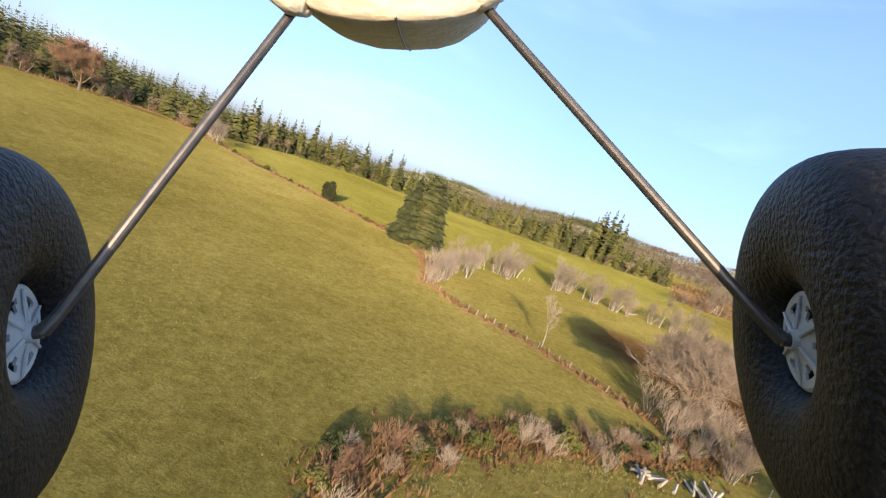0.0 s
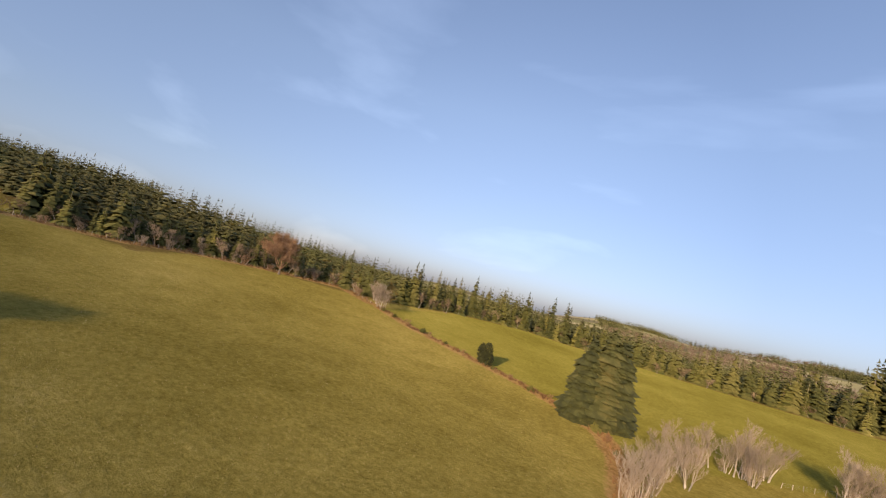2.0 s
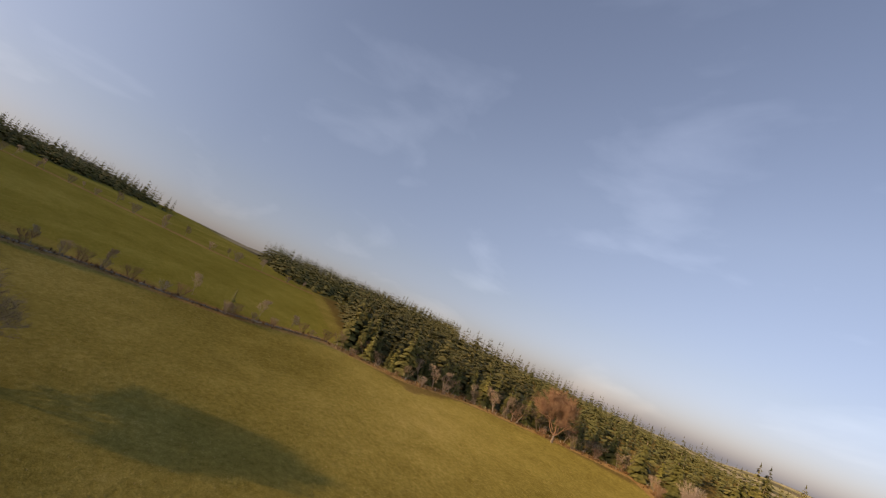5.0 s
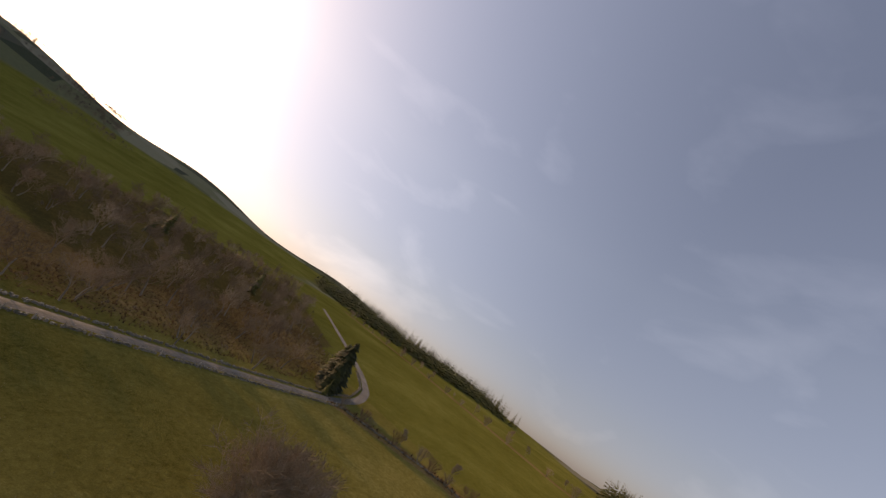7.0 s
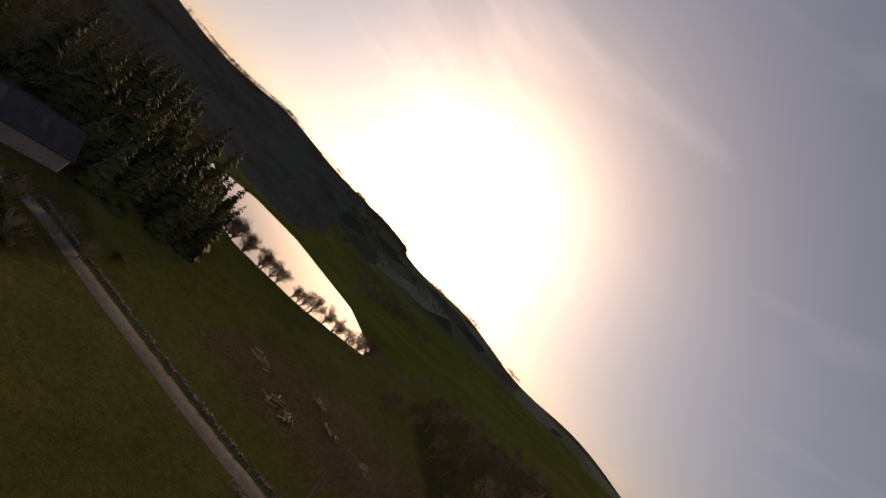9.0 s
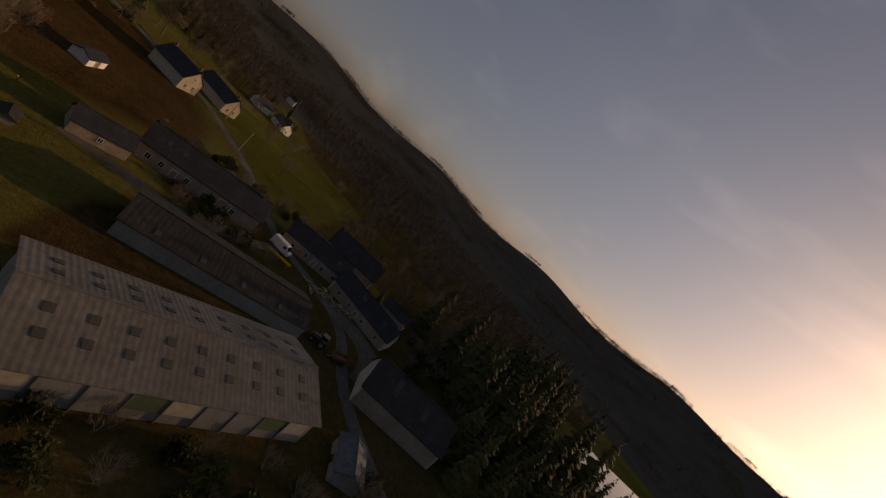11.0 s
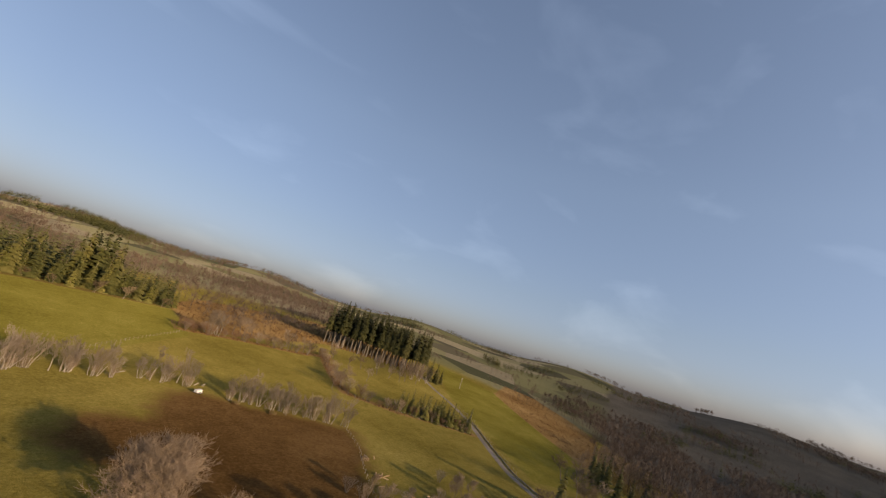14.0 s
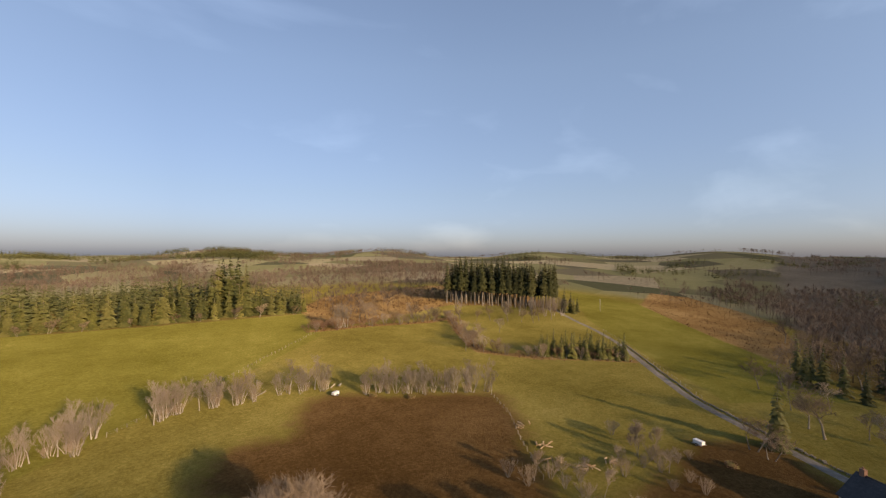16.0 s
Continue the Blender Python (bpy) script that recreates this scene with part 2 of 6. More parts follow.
def along(line, x, y, half, soft):
    """1 near a line of points, 0 away from it."""
    x, y = np.asarray(x, float), np.asarray(y, float)
    near = np.full(x.shape, 1e9)
    for (ax, ay), (bx, by) in zip(line, line[1:]):
        dx, dy = bx - ax, by - ay
        k = np.clip(((x - ax) * dx + (y - ay) * dy) / (dx * dx + dy * dy), 0, 1)
        near = np.minimum(near, np.hypot(x - ax - k * dx, y - ay - k * dy))
    return 1 - smooth(half - soft, half + soft, near)


def heights(x, y):
    x, y = np.asarray(x, float), np.asarray(y, float)
    near = 0.09 * ramp(-x - 30, 40) + 0.07 * ramp(y - 120, 40) + 0.05 * ramp(0.7 * x + 0.7 * y - 260, 40) - 0.042 * ramp(x - 0.9 * y - 130, 40) - 1.5
    near = near - 0.02 * ramp(-x - 330, 60) - 0.07 * ramp(-x - 700, 60) - 0.07 * ramp(y - 250, 60) - 0.02 * ramp(0.7 * x + 0.7 * y - 500, 60) + 0.042 * ramp(x - 0.9 * y - 480, 60)
    near = near - 0.035 * ramp(0.7 * y - 0.7 * x - 230, 60)
    r, az = np.hypot(x, y), np.degrees(np.arctan2(x, y))
    far = 34 + 1250 * np.tan(np.radians(np.interp(az, RIDGE_AZ, RIDGE_EL))) + 9 * np.sin(az * 0.31) * np.sin(r * 0.004)
    b = smooth(520, 1250, r)
    h = near * (1 - b) + far * b - 0.02 * ramp(r - 1300, 60)
    shore = inside(LAKE, x, y, 30)
    h = h * (1 - shore) + (LAKE_Z - 0.6) * shore
    return h - 1.6 * inside(LAKE, x, y, 4)


def height(x, y):
    """The ground's height at one place, between the corners of the ground's own grid."""
    i = min(max(int(np.searchsorted(gx, x)) - 1, 0), len(gx) - 2)
    j = min(max(int(np.searchsorted(gy, y)) - 1, 0), len(gy) - 2)
    u, v = (x - gx[i]) / (gx[i + 1] - gx[i]), (y - gy[j]) / (gy[j + 1] - gy[j])
    return float((Z[j, i] * (1 - u) + Z[j, i + 1] * u) * (1 - v) + (Z[j + 1, i] * (1 - u) + Z[j + 1, i + 1] * u) * v)


# ---- building helpers ----
def mesh_object(name, verts, faces, material, smooth_shade=False):
    me = bpy.data.meshes.new(name)
    me.from_pydata([tuple(v) for v in verts], [], faces)
    me.materials.append(material)
    if smooth_shade:
        me.polygons.foreach_set("use_smooth", [True] * len(me.polygons))
    me.update()
    return new(name, me)


def put(ob, parent):
    ob.parent = parent
    return ob


def part(name, shape, material, parent, label=""):
    """One mesh object under a thing or a part, from (verts, faces)."""
    ob = mesh_object(name, shape[0], shape[1], material)
    ob.parent = parent
    if label:
        ob["label"] = label
    return ob


def root(name, x, y, z, turn=0.0, scale=1.0):
    ob = new(name)
    ob.empty_display_size = 0.3
    ob.location, ob.rotation_euler, ob.scale = (x, y, z), (0, 0, radians(turn)), (scale, scale, scale)
    return ob


def box(x0, y0, z0, x1, y1, z1):
    v = [(x0, y0, z0), (x1, y0, z0), (x1, y1, z0), (x0, y1, z0), (x0, y0, z1), (x1, y0, z1), (x1, y1, z1), (x0, y1, z1)]
    return v, [(0, 3, 2, 1), (4, 5, 6, 7), (0, 1, 5, 4), (1, 2, 6, 5), (2, 3, 7, 6), (3, 0, 4, 7)]


def join(*shapes):
    verts, faces = [], []
    for v, f in shapes:
        k = len(verts)
        verts += v
        faces += [tuple(i + k for i in q) for q in f]
    return verts, faces


def tube(a, b, ra, rb, n=6):
    """A tapered bar from a to b."""
    a, b = Vector(a), Vector(b)
    d = (b - a).normalized()
    u = d.orthogonal().normalized()
    w = d.cross(u)
    ring = [math.cos(2 * math.pi * i / n) * u + math.sin(2 * math.pi * i / n) * w for i in range(n)]
    v = [tuple(a + r * ra) for r in ring] + [tuple(b + r * rb) for r in ring]
    f = [(i, (i + 1) % n, n + (i + 1) % n, n + i) for i in range(n)]
    return v, f + [tuple(range(n - 1, -1, -1)), tuple(range(n, 2 * n))]


# ---- ground ----
MUD = [(62, 110), (74, 130), (84, 132), (94, 122), (126, 99), (113, 82), (101, 70), (86, 52), (70, 46), (56, 62), (46, 84), (38, 102), (48, 114)]
MUD_FARM = [(58, 20), (86, 44), (104, 40), (138, 42), (150, 28), (126, 2), (104, -8), (82, -10), (68, 2)]
EARTH_BARN = [(13, 2), (30, -2), (36, -9), (24, -9), (20, -40), (16, -40), (12, -8)]
SCRUB = [(-30, -62), (-38, -88), (-60, -100), (-88, -95), (-110, -70), (-92, -52), (-60, -52)]
HEATH_NE = [(125, 232), (150, 222), (235, 236), (300, 190), (330, 230), (300, 330), (180, 330), (140, 290)]
SLOPE_W = [(-66, -46), (-100, -40), (-140, -34), (-172, -42), (-196, -70), (-205, -98), (-170, -100), (-130, -84), (-96, -64)]
HEATH_E = [(398, 163), (338, 103), (296, 65), (267, 40), (330, 44), (424, 66), (479, 108), (518, 160), (494, 192)]
BRIGHT = [[(-2, 97), (-3, 112), (-8, 128), (-15, 136), (-31, 146), (-46, 151), (-79, 160), (-102, 170), (-96, 234), (-70, 282), (0, 296), (136, 270), (118, 210), (60, 165), (30, 145), (6, 126)],
          [(180, 45), (225, 86), (285, 150), (390, 230), (400, 165), (338, 103), (296, 65), (255, 32), (220, 18)],
          [(-178, -45), (-165, 50), (-176, 78), (-318, 80), (-340, -40), (-380, -120), (-300, -170)],
          [(-178, -60), (-178, 60), (-320, 78), (-520, 30), (-690, -60), (-640, -330), (-420, -330), (-300, -200)],
          [(-80, -190), (-130, -240), (-230, -270), (-300, -260), (-700, -500), (-300, -800), (200, -700), (100, -330), (20, -300), (-45, -260)],
          [(86, -26), (112, -20), (150, -12), (172, -14), (180, -50), (166, -96), (130, -84), (108, -60), (92, -44)]]
WOODS = [[(-95, -62), (-130, -48), (-210, -80), (-290, -200), (-230, -260), (-120, -230), (-90, -150)],
         [(60, -130), (140, -100), (300, -120), (460, -60), (560, -20), (620, -300), (300, -420), (120, -330), (90, -180)],
         [(190, -14), (230, 8), (272, 34), (330, 40), (424, 62), (484, 104), (528, 160), (650, 140), (660, 40), (520, -10), (330, -45), (220, -25)],
         [(-172, 84), (-150, 100), (-160, 126), (-145, 156), (-112, 182), (-97, 235), (-70, 285), (-25, 297), (138, 272), (150, 330), (60, 460), (-200, 420), (-420, 250), (-330, 90)],
         [(20, -76), (80, -72), (84, -46), (160, -88), (210, -62), (330, -60), (300, -130), (60, -140)],
         [(-16, -50), (-14, -10), (-6, -2), (24, 0), (40, -8), (56, -8), (68, -4), (72, -66), (30, -82), (-10, -60)]]
VALLEY = [(300, -60), (420, 60), (1400, 220), (1200, -1200), (200, -1350), (60, -420), (300, -420)]
LANE = [(-314, -184), (-266, -127), (-228, -82), (-203, -54), (-184, -37), (-166, -28), (-150, -26), (-119, -30), (-89, -35), (-57, -40), (-30, -46), (-2, -52), (12, -47), (24, -47.5), (36, -51), (46, -47), (51, -41), (57, -34.5), (64, -31.3), (76, -28), (98, -21), (114, -12), (128, -5), (142, 14), (156, 32), (174, 54), (198, 74), (223, 94), (244, 112), (262, 133), (278, 160), (300, 190)]
HEDGE_WEST = [(-150, -24), (-156, -9), (-161, 8), (-161, 26), (-163, 40), (-170, 56), (-177, 72), (-163, 100), (-164, 126), (-150, 155), (-131, 180), (-108, 172)]
HEDGE_MID = [(-102, 170), (-79, 160), (-56, 154), (-46, 151), (-31, 146), (-15, 136), (-8, 128), (-3, 112), (-2, 96)]
FENCE_LINE = [(-2, 96), (6, 87), (13, 83), (21, 78), (29, 70), (37, 62)]
HEDGE_HILL = [(-432, -256), (-378, -117), (-340, -39), (-312, 20), (-318, 78)]
HEDGE_NE = [(120, 222), (151, 217), (187, 205), (206, 206), (176, 160), (166, 142), (180, 118), (196, 104), (210, 89)]
MUD_EDGE = [(127, 102), (116, 84), (104, 72), (92, 58)]

step = 2.5
inner_x, inner_y = np.arange(-360, 401, step), np.arange(-340, 361, step)
out = np.cumsum(np.geomspace(3, 190, 82))
gx = np.concatenate([inner_x[0] - out[::-1], inner_x, inner_x[-1] + out])
gy = np.concatenate([inner_y[0] - out[::-1], inner_y, inner_y[-1] + out])
X, Y = np.meshgrid(gx, gy)
Z = heights(X, Y)
nx, ny = len(gx), len(gy)
idx = np.arange(nx * ny).reshape(ny, nx)
quads = np.stack([idx[:-1, :-1], idx[:-1, 1:], idx[1:, 1:], idx[1:, :-1]], -1).reshape(-1, 4)
gm = bpy.data.meshes.new("ground")
gm.from_pydata(np.stack([X.ravel(), Y.ravel(), Z.ravel()], -1).tolist(), [], quads.tolist())
gm.polygons.foreach_set("use_smooth", [True] * len(gm.polygons))


def cover(name, values):
    gm.attributes.new(name, "FLOAT", "POINT").data.foreach_set("value", np.asarray(values, np.float32).ravel())


far_r = np.hypot(X, Y)
cover("mud", np.maximum.reduce([inside(MUD, X, Y, 14), inside(MUD_FARM, X, Y, 12) * 0.85, inside(EARTH_BARN, X, Y, 3) * 0.95, along(MUD_EDGE, X, Y, 1.0, 1.0) * 0.4]))
cover("bracken", np.maximum.reduce([inside(HEATH_NE, X, Y, 8) * 0.8, inside(HEATH_E, X, Y, 6) * 0.8, along(HEDGE_WEST, X, Y, 3.5, 2.5), along(HEDGE_MID, X, Y, 2.6, 2.0), along(FENCE_LINE, X, Y, 1.6, 1.4),
                                    along(HEDGE_NE, X, Y, 3, 2), along(HEDGE_HILL, X, Y, 4.5, 2.5), inside(SCRUB, X, Y, 8) * 0.75, inside(SLOPE_W, X, Y, 8) * 0.56]))
cover("bright", np.maximum.reduce([inside(p, X, Y, 4) for p in BRIGHT]))
cover("woodland", np.maximum.reduce([inside(p, X, Y, 10) for p in WOODS]))
cover("valley", inside(VALLEY, X, Y, 60) * 0.85)
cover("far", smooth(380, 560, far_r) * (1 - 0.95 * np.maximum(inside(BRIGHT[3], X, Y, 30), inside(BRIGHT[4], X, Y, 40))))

GROUND = bpy.data.materials.new("pasture_ground")
GROUND.use_nodes = True
gt = GROUND.node_tree
gb = gt.nodes["Principled BSDF"]
gb.inputs["Roughness"].default_value = 0.95
gb.inputs["Specular IOR Level"].default_value = 0.0
gb.inputs["Diffuse Roughness"].default_value = 1.0
gc = gt.nodes.new("ShaderNodeTexCoord")


def noise_node(scale, detail=6, rough=0.6):
    n = gt.nodes.new("ShaderNodeTexNoise")
    n.inputs["Scale"].default_value, n.inputs["Detail"].default_value, n.inputs["Roughness"].default_value = scale, detail, rough
    gt.links.new(gc.outputs["Object"], n.inputs["Vector"])
    return n.outputs["Fac"]


def calc(op, a, b, c=None):
    n = gt.nodes.new("ShaderNodeMath")
    n.operation = op
    for i, v in enumerate((a, b, c)):
        if v is None:
            continue
        if isinstance(v, (int, float)):
            n.inputs[i].default_value = v
        else:
            gt.links.new(v, n.inputs[i])
    return n.outputs[0]


def ramp_node(fac, *stops):
    r = gt.nodes.new("ShaderNodeValToRGB")
    while len(r.color_ramp.elements) < len(stops):
        r.color_ramp.elements.new(0.5)
    for e, (p, c) in zip(r.color_ramp.elements, stops):
        e.position, e.color = p, (*c, 1)
    gt.links.new(fac, r.inputs[0])
    return r.outputs[0]


def blend(fac, a, b):
    n = gt.nodes.new("ShaderNodeMix")
    n.data_type = "RGBA"
    gt.links.new(fac, n.inputs[0])
    gt.links.new(a, n.inputs[6])
    gt.links.new(b, n.inputs[7])
    return n.outputs[2]


def mask(name, ragged, low=0.35, high=0.65):
    a = gt.nodes.new("ShaderNodeAttribute")
    a.attribute_name = name
    v = calc("ADD", a.outputs["Fac"], calc("MULTIPLY_ADD", ragged, 0.9, -0.45))
    m = gt.nodes.new("ShaderNodeMapRange")
    m.interpolation_type = "SMOOTHSTEP"
    m.inputs["From Min"].default_value, m.inputs["From Max"].default_value = low, high
    gt.links.new(v, m.inputs["Value"])
    return m.outputs["Result"]


coarse, middle, fine, tiny = noise_node(0.018, 5), noise_node(0.16, 6, 0.65), noise_node(1.1, 8, 0.72), noise_node(5.0, 6, 0.7)
tone = calc("MULTIPLY_ADD", coarse, 0.36, calc("MULTIPLY_ADD", middle, 0.16, calc("MULTIPLY_ADD", fine, 0.4, calc("MULTIPLY", tiny, 0.3))))
grass = ramp_node(tone, (0.42, (0.052, 0.046, 0.011)), (0.53, (0.118, 0.101, 0.024)), (0.65, (0.19, 0.162, 0.044)), (0.8, (0.33, 0.275, 0.105)))
green = ramp_node(tone, (0.42, (0.05, 0.049, 0.009)), (0.53, (0.106, 0.1, 0.019)), (0.66, (0.168, 0.156, 0.036)), (0.8, (0.28, 0.245, 0.085)))
mud = ramp_node(tone, (0.42, (0.034, 0.019, 0.0075)), (0.56, (0.07, 0.04, 0.015)), (0.74, (0.15, 0.095, 0.04)))
dead = ramp_node(tone, (0.42, (0.065, 0.038, 0.014)), (0.56, (0.16, 0.098, 0.038)), (0.72, (0.3, 0.205, 0.095)))
floor_wood = ramp_node(tone, (0.42, (0.036, 0.028, 0.01)), (0.56, (0.08, 0.06, 0.02)), (0.72, (0.15, 0.112, 0.042)))
# grey of bare twigs with the valley's haze mixed into the colour
hazed_canopy = ramp_node(tone, (0.42, (0.045, 0.044, 0.038)), (0.56, (0.082, 0.078, 0.066)), (0.72, (0.13, 0.122, 0.1)))
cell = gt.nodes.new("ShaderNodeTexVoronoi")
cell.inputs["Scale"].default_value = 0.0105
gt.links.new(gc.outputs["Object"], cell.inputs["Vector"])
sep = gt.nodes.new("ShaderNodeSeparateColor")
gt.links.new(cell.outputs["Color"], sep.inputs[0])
# far field colours are greyed: distance haze is put into them
hazed_farland = ramp_node(calc("MULTIPLY_ADD", sep.outputs[0], 0.75, calc("MULTIPLY", middle, 0.25)), (0.12, (0.05, 0.058, 0.035)), (0.3, (0.085, 0.08, 0.062)), (0.46, (0.1, 0.108, 0.058)), (0.62, (0.14, 0.142, 0.08)), (0.8, (0.22, 0.205, 0.145)), (0.95, (0.105, 0.095, 0.075)))
colour = blend(mask("bright", fine, 0.3, 0.7), grass, green)
colour = blend(mask("woodland", middle), colour, floor_wood)
colour = blend(mask("far", coarse, 0.2, 0.8), colour, hazed_farland)
colour = blend(mask("valley", noise_node(0.006, 4), 0.3, 0.5), colour, hazed_canopy)
colour = blend(mask("bracken", fine), colour, dead)
colour = blend(mask("mud", calc("MULTIPLY_ADD", fine, 0.5, calc("MULTIPLY", middle, 0.75)), 0.25, 0.72), colour, mud)
gt.links.new(colour, gb.inputs["Base Color"])
bump = gt.nodes.new("ShaderNodeBump")
bump.inputs["Strength"].default_value, bump.inputs["Distance"].default_value = 0.9, 0.35
gt.links.new(calc("ADD", fine, calc("MULTIPLY", tiny, 0.5)), bump.inputs["Height"])
gt.links.new(bump.outputs["Normal"], gb.inputs["Normal"])
gm.materials.append(GROUND)
ground = tagged(new("ground", gm), "olive winter pasture with muddy and bracken-brown patches", "ground", kind="structure")

# lake
lv = [(x, y, LAKE_Z) for x, y in LAKE]
cx, cy = sum(p[0] for p in LAKE) / len(LAKE), sum(p[1] for p in LAKE) / len(LAKE)
lv = [(cx + (x - cx) * 1.03, cy + (y - cy) * 1.03, z) for x, y, z in lv] + [(cx, cy, LAKE_Z)]
water = tagged(mesh_object("water", lv, [(i, (i + 1) % len(LAKE), len(LAKE)) for i in range(len(LAKE))], WATER), "still lake mirroring the pale sky", "lake", kind="structure")


def strip(name, line, half, lift, material, every=4.0, wobble=0.25, seed=1):
    """A band of ground cover that follows a line of points."""
    rnd = random.Random(seed)
    pts = []
    for (ax, ay), (bx, by) in zip(line, line[1:]):
        n = max(1, int(math.hypot(bx - ax, by - ay) / every))
        pts += [(ax + (bx - ax) * i / n, ay + (by - ay) * i / n) for i in range(n)]
    pts.append(line[-1])
    for _ in range(3):
        pts = [pts[0]] + [((a[0] + 2 * b[0] + c[0]) / 4, (a[1] + 2 * b[1] + c[1]) / 4) for a, b, c in zip(pts, pts[1:], pts[2:])] + [pts[-1]]
    verts, faces = [], []
    for i, (x, y) in enumerate(pts):
        a, b = pts[max(0, i - 1)], pts[min(len(pts) - 1, i + 1)]
        d = Vector((b[0] - a[0], b[1] - a[1])).normalized()
        for k, s in enumerate((-1, -0.33, 0.33, 1)):
            w = half * s * (1 + rnd.uniform(-wobble, wobble) * 0.3) if abs(s) == 1 else half * s
            px, py = x - d.y * w, y + d.x * w
            verts.append((px, py, max(height(px, py), height(x, y) - 0.05) + lift - (0.12 if abs(s) == 1 else 0)))
        if i:
            k = 4 * (i - 1)
            faces += [(k + j, k + j + 1, k + j + 5, k + j + 4) for j in range(3)]
    return mesh_object(name, verts, faces, material, True)


tagged(strip("road", LANE, 1.5, 0.12, ASPHALT), "narrow grey asphalt country lane", "road", kind="structure")
tagged(strip("track", [(47, -45), (40, -55), (30, -60), (20, -52)], 4.0, 0.1, GRAVEL), "grey gravel farmyard", "farmyard", kind="structure")
tagged(strip("track", [(56, -35), (49, -28), (42, -12), (46, 8)], 1.6, 0.1, GRAVEL), "rutted farm track beside the sheds", "track", kind="structure")


# ---- plants ----
def grow(start, way, length, radius, depth, rnd, spread=0.55, up=0.25, kids=(2, 3), shrink=0.68, out=None):
    """Branches that fork again and again, as bars that taper."""
    out = [] if out is None else out
    a, d = Vector(start), Vector(way).normalized()
    pieces = 3 if depth > 2 else 2 if depth > 0 else 1
    for i in range(pieces):
        d = (d + Vector((rnd.gauss(0, 0.13), rnd.gauss(0, 0.13), rnd.gauss(0.02, 0.08)))).normalized()
        b = a + d * length / pieces
        r0, r1 = radius * (1 - 0.35 * i / pieces), radius * (1 - 0.35 * (i + 1) / pieces)
        out.append((tuple(a), tuple(b), r0, r1, depth))
        if depth > 0 and (i > 0 or depth < 4):
            for _ in range(1 if depth > 2 else rnd.randint(1, 2)):
                side = Vector((rnd.gauss(0, 1), rnd.gauss(0, 1), rnd.gauss(0.25, 0.4))).normalized()
                grow(b, d * 0.5 + side * spread * 1.4 + Vector((0, 0, up)), length * shrink * rnd.uniform(0.6, 1.0), r1 * 0.42, depth - 1, rnd, spread, up, kids, shrink, out)
        a = b
    if depth > 0:
        for _ in range(rnd.randint(*kids)):
            side = Vector((rnd.gauss(0, 1), rnd.gauss(0, 1), rnd.gauss(0.1, 0.5))).normalized()
            grow(a, d + side * spread + Vector((0, 0, up)), length * shrink * rnd.uniform(0.75, 1.1), r1 * 0.55, depth - 1, rnd, spread, up, kids, shrink, out)
    return out


def bars(segments, thick=1.0, least=0.02):
    shapes = []
    for a, b, r0, r1, depth in segments:
        v, f = tube(a, b, max(r0, least) * thick, max(r1, least * 0.7) * thick, 6 if r0 > 0.1 else 3)
        shapes.append((v, f if r0 > 0.1 else f[:3]))
    return join_fast(shapes)


def join_fast(shapes):
    verts, faces = [], []
    for v, f in shapes:
        k = len(verts)
        verts.extend(v)
        faces.extend(tuple(i + k for i in q) for q in f)
    return verts, faces


def bare_tree(name, h, seed, depth, bark, twig, trunk_r, stems=1, spread=0.55, lean=0.1, up=0.25, first=0.32, least=0.022, kids=(2, 4)):
    """A leafless tree or bush: a trunk (or several stems) and a crown of branches and twigs."""
    rnd = random.Random(seed)
    segs = []
    for s in range(stems):
        a = 2 * math.pi * s / stems + rnd.random()
        off = 0.0 if stems == 1 else 0.05 * h
        w = Vector((math.cos(a) * (lean if stems == 1 else 0.35), math.sin(a) * (lean if stems == 1 else 0.35), 1))
        segs += grow((math.cos(a) * off, math.sin(a) * off, -0.2), w, h * first, trunk_r, depth, rnd, spread, up, kids)
    top = max(s[1][2] for s in segs)
    k = h / top
    segs = [(tuple(c * k for c in a[:2]) + (a[2] * k,), tuple(c * k for c in b[:2]) + (b[2] * k,), r0, r1, d) for a, b, r0, r1, d in segs]
    r = root(name, 0, 0, 0)
    stem, last = [], None
    for g in (g for g in segs if g[4] == depth):
        if last is not None and (Vector(g[0]) - Vector(last)).length > 1e-4:
            part("trunk", chain(stem, least), bark, r)
            stem = []
        stem.append(g)
        last = g[1]
    part("trunk", chain(stem, least), bark, r)
    part("crown", bars([g for g in segs if g[4] < depth], 1.0, least), twig, r)
    return r


def chain(stem, least, n=7):
    """One bent, tapering stem through the ends of its pieces."""
    pts = [Vector(stem[0][0])] + [Vector(g[1]) for g in stem]
    radii = [stem[0][2] * 1.25] + [g[3] for g in stem]
    verts, faces = [], []
    for i, (p, q) in enumerate(zip(pts, radii)):
        d = (pts[min(i + 1, len(pts) - 1)] - pts[max(i - 1, 0)]).normalized()
        u = (Vector((1, 0, 0)) - d * d.x).normalized()
        w = d.cross(u)
        verts += [tuple(p + (u * math.cos(2 * math.pi * j / n) + w * math.sin(2 * math.pi * j / n)) * max(q, least)) for j in range(n)]
        if i:
            k = n * (i - 1)
            faces += [(k + j, k + (j + 1) % n, k + n + (j + 1) % n, k + n + j) for j in range(n)]
    faces.append(tuple(range(len(verts) - n, len(verts))))
    return verts, faces


